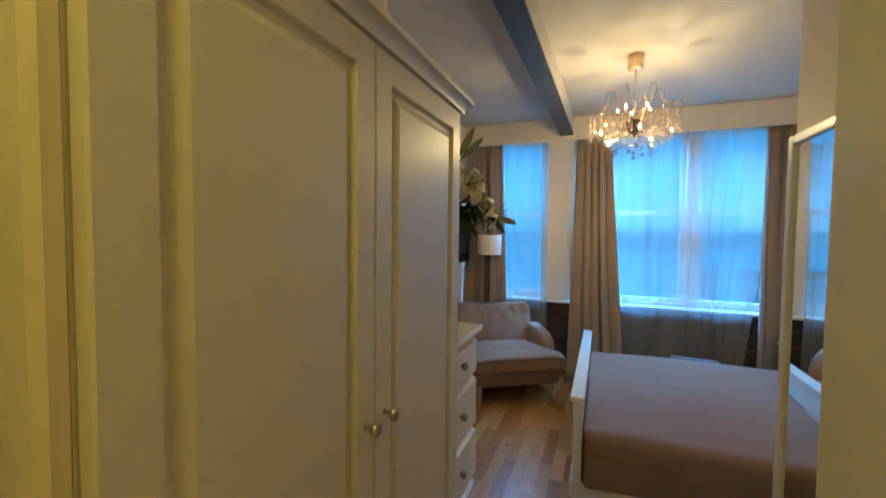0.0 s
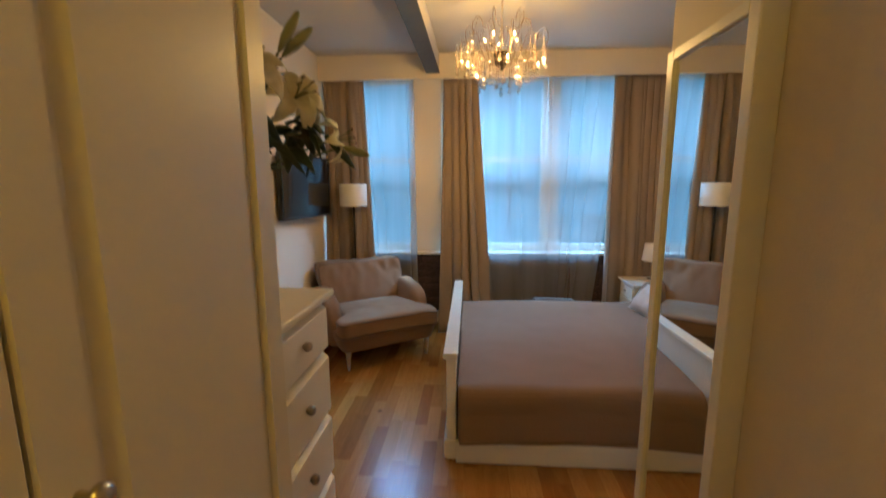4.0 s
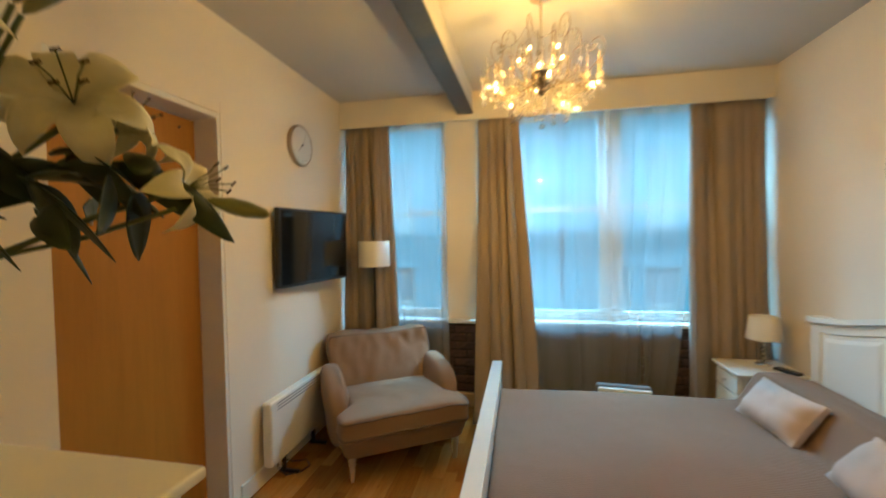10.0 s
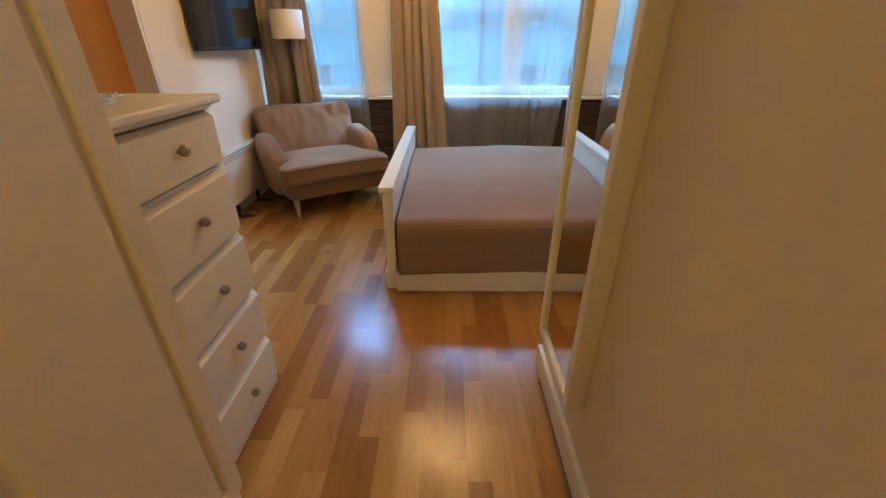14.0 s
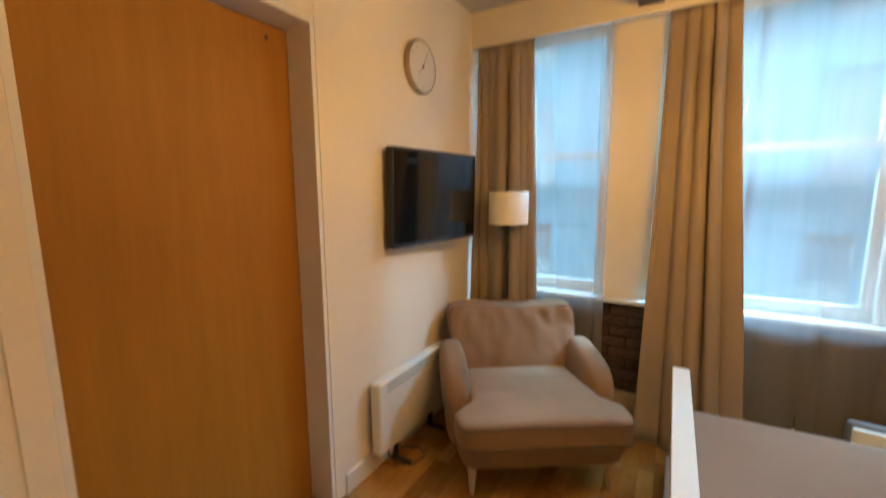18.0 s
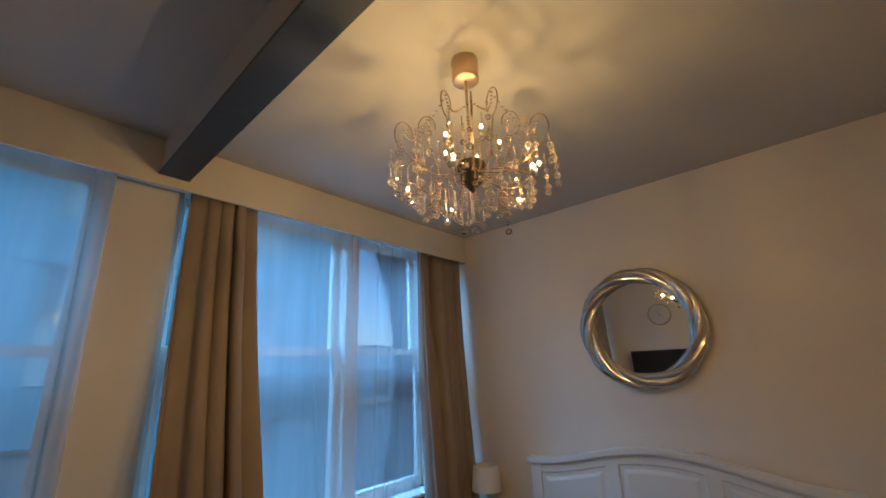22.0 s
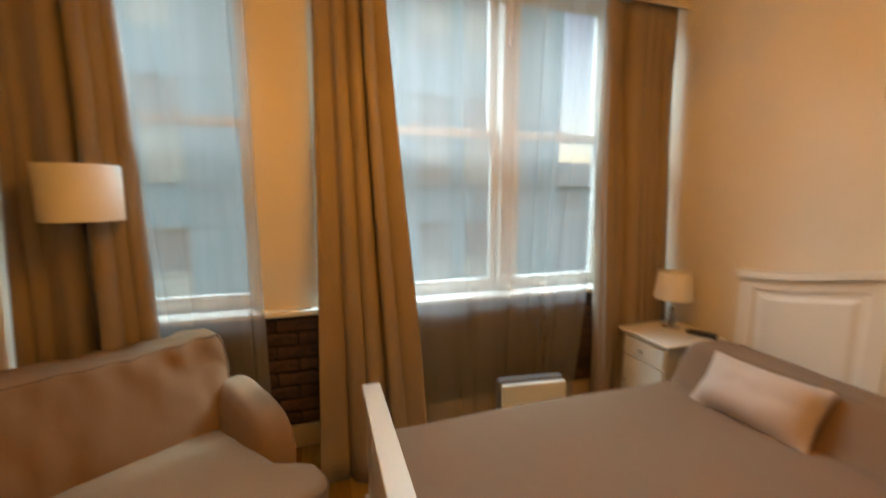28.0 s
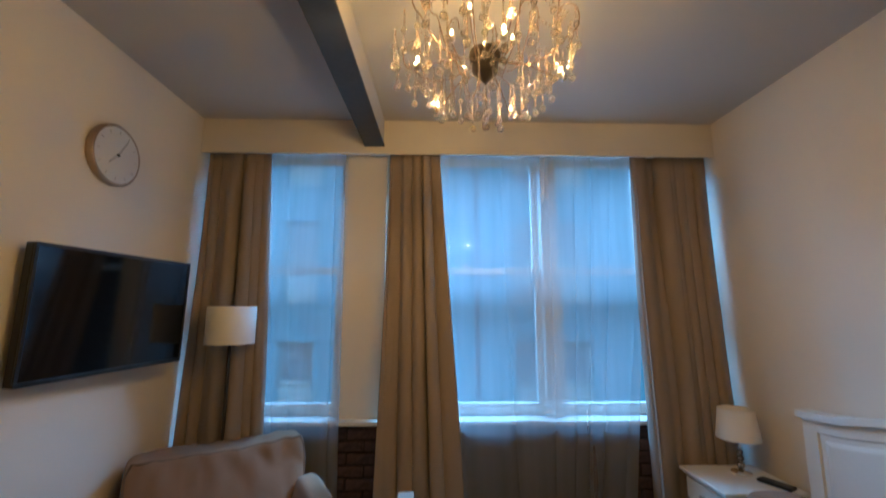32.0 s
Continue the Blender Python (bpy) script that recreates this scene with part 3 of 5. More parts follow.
# ---- door ----
d = thing("door_1", "flush cherry veneer door set back in a white lined opening", "door", kind="structure")
part("door_leaf", box(-1.485, -1.445, 2.13, 3.003, 0.006, 2.115, 0.002), DOORWOOD, d)
part("lining", box(-1.50, LX + 0.003, 2.998, 3.02, 0, 2.15, 0.002), TRIM, d)
part("lining", box(-1.50, LX + 0.003, 2.11, 2.132, 0, 2.15, 0.002), TRIM, d)
part("lining", box(-1.50, LX + 0.003, 2.132, 2.998, 2.122, 2.15, 0.002), TRIM, d)
for y0, y1, z0, z1 in ((3.02, 3.085, 0, 2.215), (2.045, 2.11, 0, 2.215), (2.11, 3.02, 2.15, 2.215)):
    part("architrave", box(LX - 0.01, LX + 0.006, y0, y1, z0, z1, 0.002), WALL, d)
part("stop_pin", lathe([(0, 0), (0.007, 0), (0.007, 0.004), (0, 0.006)], 10), BLACK, d, m=pose(-1.445, 2.90, 2.06, 0, 90, 0))

# ---- wardrobe ----
w = thing("wardrobe", "tall two-door wardrobe in ivory white with a moulded cornice", "wardrobe", pose(0, 0, 0))
WY0, WY1, WF, WH = 0.302, 1.243, -0.215, 1.832
part("side_panel", box(AX + 0.02, WF - 0.024, WY0, WY0 + 0.02, 0.07, WH, 0.002), WHITE, w)
part("side_panel", box(AX + 0.02, WF - 0.024, WY1 - 0.02, WY1, 0.07, WH, 0.002), WHITE, w)
part("bottom_panel", box(AX + 0.02, WF - 0.024, WY0 + 0.02, WY1 - 0.02, 0.07, 0.09), WHITE, w)
part("top_panel", box(AX + 0.02, WF - 0.024, WY0 + 0.02, WY1 - 0.02, WH - 0.02, WH), WHITE, w)
part("back_panel", box(AX + 0.02, AX + 0.03, WY0 + 0.02, WY1 - 0.02, 0.09, WH - 0.02), WHITE, w)
part("plinth", box(AX + 0.04, WF - 0.03, WY0 + 0.005, WY1 - 0.005, 0, 0.07, 0.003), WHITE, w)


def cornice(x_front, y0, y1, x_back, z, profile):
    """A moulding swept round the front and both ends, out and up along its profile."""
    b = bmesh.new()
    loops = []
    for out, up in profile:
        loops.append([b.verts.new(q) for q in ((x_back, y0 - out, z + up), (x_front + out, y0 - out, z + up), (x_front + out, y1 + out, z + up), (x_back, y1 + out, z + up))])
    for lo, hi in zip(loops, loops[1:]):
        for k in range(4):
            b.faces.new((lo[k], lo[(k + 1) % 4], hi[(k + 1) % 4], hi[k]))
    b.faces.new(loops[0][::-1])
    b.faces.new(loops[-1])
    return b


COVE = [(0, 0), (0.005, 0), (0.006, 0.006), (0.0085, 0.012), (0.0125, 0.018), (0.018, 0.023), (0.024, 0.026), (0.0275, 0.0275), (0.028, 0.029), (0.028, 0.039), (0.026, 0.042)]
part("cornice", cornice(WF, WY0, WY1, AX + 0.02, WH, COVE), WHITE, w, "coved cornice with a square top edge")
mid = 0.757
for y0, y1, ky in ((WY0 + 0.004, mid - 0.002, mid - 0.035), (mid + 0.002, WY1 - 0.018, mid + 0.035)):
    leaf = part("door", panel_front(y0, y1, 0.09, WH - 0.004, 0.022, 0.058, 0.011), IVORY, w, m=pose(WF, 0, 0, 0, 0, 90))
    k = part("handle", lathe([(0, 0), (0.006, 0), (0.005, 0.010), (0.006, 0.014), (0.014, 0.020), (0.015, 0.026), (0.010, 0.031), (0, 0.032)], 16), STEEL, leaf, "brushed nickel knob", True)
    k.matrix_local = pose(ky, 0, 1.125, 90, 0, 0)

# ---- chest of drawers ----
c = thing("chest_of_drawers", "tall narrow white chest with five drawers and nickel knobs", "chest of drawers", pose(0, 0, 0))
Y0, Y1, XF, XB = 1.262, 1.722, -0.305, -0.80
part("side_panel", box(XB, XF - 0.02, Y0, Y0 + 0.02, 0.035, 1.055, 0.002), WHITE, c)
part("side_panel", box(XB, XF - 0.02, Y1 - 0.02, Y1, 0.035, 1.055, 0.002), WHITE, c)
part("back_panel", box(XB, XB + 0.01, Y0 + 0.02, Y1 - 0.02, 0.035, 1.055), WHITE, c)
for z in (0.05, 0.244, 0.454, 0.674, 0.892):
    part("drawer_divider", box(XB + 0.01, XF - 0.021, Y0 + 0.02, Y1 - 0.02, z - 0.012, z), WHITE, c)
part("plinth", box(XB, XF - 0.012, Y0 + 0.004, Y1 - 0.004, 0, 0.035, 0.003), WHITE, c)
t = box(XB, XF + 0.022, Y0 - 0.006, Y1 + 0.014, 1.07, 1.094, 0.008, 3)
box(XB, XF - 0.012, Y0 - 0.002, Y1 + 0.006, 1.055, 1.07, 0.002, bm=t)
part("top", t, WHITE, c, "slightly worn white top board")
for z0, z1 in ((0.046, 0.236), (0.246, 0.446), (0.456, 0.666), (0.676, 0.884), (0.894, 1.05)):
    front = box(XF - 0.022, XF + 0.008, Y0 + 0.016, Y1 - 0.008, z0, z1)
    for v in front.verts:
        if v.co.x < XF - 0.01:
            continue
        v.co.y += 0.020 if v.co.y < (Y0 + Y1) / 2 else -0.020
        v.co.z += 0.016 if v.co.z < (z0 + z1) / 2 else -0.012
    bmesh.ops.bevel(front, geom=list(front.edges), offset=0.002, segments=2, profile=0.5, affect="EDGES")
    dr = part("drawer", front, WHITE, c, "white drawer front with chamfered edges")
    k = part("knob", lathe([(0, 0), (0.0125, 0), (0.013, 0.005), (0.005, 0.011), (0.0048, 0.017), (0.009, 0.022), (0.0142, 0.026), (0.0145, 0.033), (0.010, 0.038), (0, 0.039)], 18), PEWTER, dr, "dark pewter knob", True)
    k.matrix_local = pose(XF, (Y0 + Y1) / 2 + 0.012, (z0 + z1) / 2 + 0.012, 0, 90, 0) @ Matrix.Translation((0, 0, -0.016)) @ Matrix.Diagonal((1, 1, 1.25, 1))

# ---- tall mirror on the wall ----
mi = thing("wall_mirror_tall", "tall rectangular mirror in a deep white frame", "mirror", pose(0, 0, 0))
ya, yb, za, zb, xf = 1.33, 1.702, 0.275, 1.79, 0.715
part("frame_side", box(xf, MX, ya, ya + 0.036, za, zb, 0.003), WHITE, mi)
part("frame_side", box(xf, MX, yb - 0.036, yb, za, zb, 0.003), WHITE, mi)
part("frame_top", box(xf, MX, ya + 0.036, yb - 0.036, zb - 0.028, zb, 0.003), WHITE, mi)
part("frame_bottom", box(xf, MX, ya + 0.036, yb - 0.036, za, za + 0.028, 0.003), WHITE, mi)
part("mirror_glass", box(xf + 0.010, xf + 0.016, ya + 0.024, yb - 0.024, za + 0.024, zb - 0.024), MIRROR, mi)

# ---- bed ----
bed = thing("bed", "white wooden double bed with panelled headboard and footboard", "bed", pose(0, 0, 0))
FY0, FY1, FX = 2.385, 3.99, 0.05
b = box(FX, FX + 0.05, FY0 + 0.01, FY0 + 0.065, 0.0, 0.566, 0.004)
part("post", b, WHITE, bed)
part("post", box(FX, FX + 0.05, FY1 - 0.065, FY1 - 0.01, 0.0, 0.566, 0.004), WHITE, bed)
part("foot_cap", box(FX - 0.016, FX + 0.058, FY0 - 0.010, FY1 + 0.006, 0.566, 0.594, 0.005, 3), WHITE, bed, "white cap rail, slightly chipped")
part("foot_plinth", box(FX - 0.014, FX + 0.055, FY0, FY1, 0.012, 0.115, 0.008, 3), WHITE, bed)
part("plinth_bead", box(FX - 0.008, FX + 0.004, FY0 + 0.066, FY1 - 0.066, 0.1152, 0.130, 0.004, 3), WHITE, bed)
part("foot_core", box(FX + 0.022, FX + 0.048, FY0 + 0.065, FY1 - 0.065, 0.11, 0.566), WHITE, bed)
w3 = (FY1 - FY0 - 0.13) / 3
for i in range(3):
    y1 = FY0 + 0.065 + w3 * i
    part("foot_panel", panel_front(-(y1 + w3), -y1, 0.115, 0.566, 0.02, 0.045, 0.011), WHITE, bed, m=pose(FX, 0, 0, 0, 0, -90))
HY0, HY1, HX = 2.335, 3.945, 1.965


def arch(y):
    u = min(abs(y - (HY0 + HY1) / 2) / ((HY1 - HY0) / 2), 1)
    return 0.966 + 0.118 * (0.5 + 0.5 * math.cos(math.pi * u))


def arched(y0, y1, zlow, drop, x0, x1, n=16):
    """A slab whose top follows the headboard's curve."""
    b = bmesh.new()
    loops = []
    for x in (x0, x1):
        top = [b.verts.new((x, y0 + (y1 - y0) * i / n, arch(y0 + (y1 - y0) * i / n) - drop)) for i in range(n + 1)]
        low = [b.verts.new((x, y0 + (y1 - y0) * i / n, zlow if not callable(zlow) else zlow(y0 + (y1 - y0) * i / n))) for i in range(n + 1)]
        loops.append((top, low))
    (ta, la), (tb, lb) = loops
    for i in range(n):
        b.faces.new((la[i], ta[i], ta[i + 1], la[i + 1])[::-1])
        b.faces.new((lb[i], lb[i + 1], tb[i + 1], tb[i])[::-1])
        b.faces.new((ta[i], tb[i], tb[i + 1], ta[i + 1])[::-1])
        b.faces.new((la[i], la[i + 1], lb[i + 1], lb[i])[::-1])
    for i in (0, n):
        b.faces.new((la[i], lb[i], tb[i], ta[i]))
    bmesh.ops.recalc_face_normals(b, faces=list(b.faces))
    return b


def arched_panel(y0, y1, zlow=0.30, n=14):
    """A raised field in a sunk groove, its top following the headboard's curve."""
    b = bmesh.new()

    def ring(inset, depth):
        a, c = y0 + inset, y1 - inset
        top = [b.verts.new((HX + depth, a + (c - a) * i / n, arch(a + (c - a) * i / n) - 0.085 - inset)) for i in range(n + 1)]
        return [b.verts.new((HX + depth, a, zlow + inset))] + top + [b.verts.new((HX + depth, c, zlow + inset))]

    rings = [ring(0, 0.002), ring(0.008, 0.010), ring(0.020, 0.011), ring(0.046, 0.002), ring(0.052, 0.001)]
    for lo, hi in zip(rings, rings[1:]):
        for k in range(len(lo)):
            j = (k + 1) % len(lo)
            b.faces.new((lo[k], lo[j], hi[j], hi[k]))
    b.faces.new(rings[-1])
    bmesh.ops.recalc_face_normals(b, faces=list(b.faces))
    if b.faces[-1].normal.x > 0:
        bmesh.ops.reverse_faces(b, faces=list(b.faces))
    return b


part("head_core", arched(HY0, HY1, 0.0, 0.02, HX + 0.008, HX + 0.045), WHITE, bed)
part("head_cap", arched(HY0 - 0.012, HY1 + 0.012, lambda y: arch(y) - 0.030, 0.0, HX - 0.024, HX + 0.06, 28), WHITE, bed)
part("head_rail", arched(HY0 + 0.07, HY1 - 0.07, lambda y: arch(y) - 0.085, 0.026, HX, HX + 0.024, 24), WHITE, bed)
hw = (HY1 - HY0 - 0.14 - 0.14) / 3
for i in range(4):
    ys = HY0 + (hw + 0.07) * i
    part("stile", arched(ys, ys + 0.07, 0.25 if 0 < i < 3 else 0.0, 0.026, HX - 0.001, HX + 0.025, 4), WHITE, bed)
for i in range(3):
    ys = HY0 + 0.07 + (hw + 0.07) * i
    part("head_panel", arched_panel(ys, ys + hw), WHITE, bed, "raised panel with a curved top")
part("side_rail", box(FX + 0.05, HX + 0.02, 2.362, 2.388, 0.004, 0.125, 0.006, 3), WHITE, bed)
part("side_rail", box(FX + 0.05, HX + 0.02, 3.93, 3.95, 0.035, 0.135, 0.005), WHITE, bed)
part("mattress", box(FX + 0.07, HX - 0.005, 2.415, 3.93, 0.15, 0.405, 0.03, 3), CUSHION, bed)

# bedspread: one cloth over mattress and pillows, hanging down both long sides
BX0, BX1, BY0, BY1 = FX + 0.052, HX - 0.006, 2.378, 3.955


def spread(u, v):
    x = BX0 + (BX1 - BX0) * u
    drop, bend = 0.30, 0.155                      # hang of the sides, radius of the rounded edge
    span = BY1 - BY0
    s = v * (span + 2 * drop) - drop              # distance across the bed from its near edge
    top = 0.430 + 0.012 * math.sin(3.1 * u) + 0.008 * noise.noise((x * 2.3, s * 2.3, 1.0)) + 0.002 * noise.noise((x * 9, s * 9, 4.0))
    far = s > span / 2
    top -= 0.022 * (1 - smoothstep(0.0, 0.45, s))
    d = span - s if far else s                    # from the nearer edge, inwards positive
    pillow = smoothstep(1.555, 1.70, x + 0.02 * math.sin(5 * s))
    bend = 0.10 if far else bend * (0.8 + 0.35 * noise.noise((x * 2.1, 3.0, 0.0))) + 0.020 * pillow
    hump = 0.185 * pillow * (1 - 0.20 * smoothstep(1.82, 1.95, x)) * (1 if far else smoothstep(-0.10, 0.46, s)) + 0.006 * pillow * noise.noise((x * 7, s * 5, 9.0))
    top -= 0.0 if far else 0.045 * pillow * (1 - smoothstep(-0.05, 0.28, s))
    jut = 0.0 if far else 0.10 * pillow          # the pillows' end pushes the cloth outwards
    arc = bend * math.pi / 2
    if d > arc - bend:
        out, z = d - jut * (1 - smoothstep(0.0, 0.5, d)), top + hump
    elif d > -bend:
        w = (arc - bend - d) / arc
        w = min(max(w, 0), 1) * math.pi / 2
        out = (arc - bend) - bend * math.sin(w) - (arc - 2 * bend) * w / (math.pi / 2) - jut * (1 - smoothstep(0.0, 0.5, d))
        z = top - bend * (1 - math.cos(w)) + hump
    else:
        k = (-bend - d) / (drop - bend)
        out = -0.012 * k - 0.010 * math.sin(6 * x + 0.5) * k - 0.004 * math.sin(15 * x) * k
        z = top - bend - (-bend - d)
        if far:
            z += hump * (1 - k)
        else:
            z += 0.016 * smoothstep(0, 0.25, k) + hump * (1 - k)
            out -= jut * (1 - 0.35 * smoothstep(0.15, 0.9, k)) + pillow * 0.016 * math.sin(30 * x + 4 * k) * smoothstep(0.05, 0.5, k)
    if u < 0.004 and not far:                     # folded in behind the foot post
        out, z = max(out, 0.085), min(z, top - 0.02)
    y = BY1 - out if far else BY0 - 0.012 + out
    return Vector((x, y, max(z, 0.118 + 0.008 * math.sin(5 * x))))


cover = thing("bedspread", "mauve-brown ribbed bedspread tucked over bed and pillows", "bedspread", pose(0, 0, 0))
sp = part("cloth", grid(110, 120, spread), SPREAD, cover, smooth=True)
mod = sp.modifiers.new("thickness", "SOLIDIFY")
mod.thickness = 0.004
for side, shift in ((0, -0.002), (1, 0.002)):
    part("hem", tube([spread(0.012 + 0.988 * i / 60, side) + Vector((0, shift, 0.003)) for i in range(61)], 0.0045, 6), SPREAD, cover, "stitched hem", True)


def cushion(m, label):
    """Oblong scatter cushion with pointed corners and a seam."""
    def warp(q):
        u, w = min(abs(q.x) / 0.215, 1), min(abs(q.z) / 0.125, 1)
        q.y *= max(0.07, (1 - u ** 3.2) * (1 - w ** 3.2)) ** 0.62
        q.x *= 1 - 0.045 * (1 - w * w) * u ** 2 + 0.035 * (u * w) ** 5
        q.z *= 1 - 0.060 * (1 - u * u) * w ** 2 + 0.055 * (u * w) ** 5
        q.y += 0.005 * crease((q.x * 1.2, q.z, 0), 10, 2.0) * (1 - u * w) + 0.004 * noise.noise((q.x * 14, q.z * 14, 2.0))
        return q
    ob = part("cushion", soft_box(-0.215, 0.215, -0.085, 0.085, -0.125, 0.125, 24, 22, 0, warp), CUSHION, None, smooth=True)
    ob.matrix_world = m
    return tagged(ob, label, "cushion", "cushions on the bed")


cushion(pose(1.575, 3.55, 0.53, -38, 0, -84), "small oblong blush cushion leaning on the covered pillows")
cushion(pose(1.555, 2.875, 0.53, -40, 0, -101), "small oblong blush cushion leaning on the covered pillows")

# ---- nightstands and lamps ----
def nightstand(m, label):
    n = thing("nightstand", label, "nightstand", m, "nightstands by the bed")
    part("body", box(-0.155, 0.155, -0.185, 0.20, 0.06, 0.545, 0.003), WHITE, n)
    tp = box(-0.185, 0.185, -0.215, 0.205, 0.558, 0.577, 0.006, 3)
    box(-0.172, 0.172, -0.202, 0.205, 0.545, 0.558, 0.003, bm=tp)
    part("top", tp, WHITE, n)
    foot = box(-0.175, 0.175, -0.205, 0.20, 0.035, 0.075, 0.005)
    box(-0.175, -0.11, -0.205, 0.20, 0, 0.036, 0.004, bm=foot)
    box(0.11, 0.175, -0.205, 0.20, 0, 0.036, 0.004, bm=foot)
    part("plinth", foot, WHITE, n)
    dr = part("drawer", box(-0.145, 0.145, -0.200, -0.185, 0.425, 0.535, 0.004), WHITE, n)
    k = part("knob", lathe([(0, 0), (0.005, 0), (0.004, 0.010), (0.011, 0.016), (0.011, 0.022), (0, 0.026)], 14), STEEL, dr, "nickel knob", True)
    k.matrix_local = pose(0, -0.2, 0.48, 90, 0, 0)
    leaf = part("door", box(-0.145, 0.145, 0, 0.015, 0.085, 0.415, 0.003), WHITE, n, m=pose(0, -0.200, 0))
    k = part("knob", lathe([(0, 0), (0.005, 0), (0.004, 0.010), (0.011, 0.016), (0.011, 0.022), (0, 0.026)], 14), STEEL, leaf, "nickel knob", True)
    k.matrix_local = pose(-0.118, 0, 0.26, 90, 0, 0)
    return n


nightstand(pose(1.815, 4.195, 0, 0, 0, -90) @ Matrix.Diagonal((1, 1, 0.975, 1)), "white one-drawer nightstand between bed and window")
nightstand(pose(1.785, 2.07, 0, 0, 0, -90), "white one-drawer nightstand beside a leaning picture")


def table_lamp(m, label):
    """Small lamp with stacked crystal balls for a stem."""
    n = thing("table_lamp", label, "lamp", m, "bedside lamps")
    part("base", lathe([(0, 0), (0.05, 0), (0.05, 0.008), (0.02, 0.014), (0.012, 0.02), (0, 0.02)], 28), CHROME, n, "chrome disc foot", True)
    for z, r in ((0.040, 0.020), (0.076, 0.018), (0.110, 0.016)):
        ball = bmesh.new()
        bmesh.ops.create_icosphere(ball, subdivisions=2, radius=r, matrix=Matrix.Translation((0, 0, z)))
        part("crystal_ball", ball, CRYSTAL, n, "clear faceted crystal ball")
    part("stem", lathe([(0, 0.02), (0.005, 0.02), (0.005, 0.22), (0, 0.22)], 10), CHROME, n, "", True)
    part("shade", lathe([(0.106, 0.180), (0.087, 0.335), (0.085, 0.335), (0.104, 0.180), (0.106, 0.180)], 40), SHADE, n, "white tapered fabric shade", True)
    part("shade_ring", tube([(-0.100, 0, 0.215), (0.100, 0, 0.215)], 0.0015, 6), CHROME, n)
    return n


table_lamp(pose(1.875, 4.26, 0.5626), "unlit white-shaded bedside lamp with a crystal stem by the window")
table_lamp(pose(1.905, 2.125, 0.577), "unlit white-shaded bedside lamp with a crystal stem")
bk = part("remote_control", box(-0.03, 0.03, -0.075, 0.075, 0, 0.018, 0.006), BLACK)
bk.matrix_world = pose(1.93, 4.10, 0.5626, 0, 0, 25)
tagged(bk, "small black remote control lying on the nightstand", "remote control")
al = thing("box", "small pale grey box standing on the nightstand", "box", pose(1.86, 1.955, 0.577, 0, 0, 100))
part("case", box(-0.05, 0.05, -0.03, 0.03, 0, 0.12, 0.008, 3), GREYBOX, al)
part("dial", lathe([(0, 0), (0.014, 0), (0.014, 0.003), (0, 0.004)], 16), BLACK, al, m=pose(0, 0.03, 0.02, -90, 0, 0))
for x, y, r in ((1.70, 2.16, 0.018), (1.79, 2.235, 0.020)):
    cup = part("trinket_pot", lathe([(0, 0), (r, 0), (r * 1.1, 0.05), (r * 0.9, 0.05), (r * 0.8, 0.006), (0, 0.006)], 16), SHADE, None, smooth=True)
    cup.matrix_world = pose(x, y, 0.577)
    tagged(cup, "small white pot on the nightstand", "pot")

# ---- wall socket beside the bed ----
so = thing("wall_socket", "white wall socket with a plugged-in cable beside the bed", "socket", pose(RX, 2.285, 0.42, 0, -90, 0))
part("plate", box(-0.043, 0.043, -0.043, 0.043, 0, 0.009, 0.003), TRIM, so)
part("plug", box(-0.022, 0.018, -0.024, 0.024, 0.009, 0.045, 0.006), BLACK, so, "black plug")
part("cable", tube([(-0.02, 0, 0.03), (-0.06, 0.004, 0.05), (-0.14, -0.02, 0.055), (-0.24, 0.01, 0.045), (-0.34, 0.02, 0.03), (-0.415, 0.015, 0.03)], 0.0035, 6), CABLE, so, "", True)

# ---- picture leaning on the wall ----
pic = thing("picture_frame", "grey framed print leaning against the wall on the floor", "picture", pose(0, 1.875, 0, 5, 0, 0))
px0, px1, ph = 1.30, 1.94, 0.88
part("frame_side", box(px0, px0 + 0.03, -0.022, 0, 0, ph, 0.003), TRIM, pic)
part("frame_side", box(px1 - 0.03, px1, -0.022, 0, 0, ph, 0.003), TRIM, pic)
part("frame_top", box(px0 + 0.03, px1 - 0.03, -0.022, 0, ph - 0.03, ph, 0.003), TRIM, pic)
part("frame_bottom", box(px0 + 0.03, px1 - 0.03, -0.022, 0, 0, 0.03, 0.003), TRIM, pic)
part("print", box(px0 + 0.028, px1 - 0.028, -0.012, -0.006, 0.028, ph - 0.028), PRINT, pic)
part("backing", box(px0 + 0.01, px1 - 0.01, -0.026, -0.0225, 0.01, ph - 0.01), BLACK, pic)

for x, z, length, wide, turn in ((1.50, 0.30, 0.24, 0.045, 12), (1.56, 0.44, 0.26, 0.055, -18), (1.50, 0.55, 0.18, 0.040, 48), (1.66, 0.52, 0.20, 0.045, -52), (1.60, 0.62, 0.17, 0.045, 8), (1.70, 0.36, 0.18, 0.035, -70)):
    lf = bmesh.new()
    rim = [lf.verts.new((wide * math.sin(math.pi * k / 8) ** 0.8 * side, 0, length * k / 8)) for side, steps in ((1, range(0, 8)), (-1, range(8, 0, -1))) for k in steps]
    bmesh.ops.extrude_face_region(lf, geom=[lf.faces.new(rim)])
    lf.verts.ensure_lookup_table()
    for v in lf.verts[len(rim):]:
        v.co.y += 0.0006
    bmesh.ops.recalc_face_normals(lf, faces=list(lf.faces))
    part("printed_leaf", lf, PRINTLEAF, pic, "pale leaf in the print", m=pose(x, -0.0059, z, 0, turn, 0))

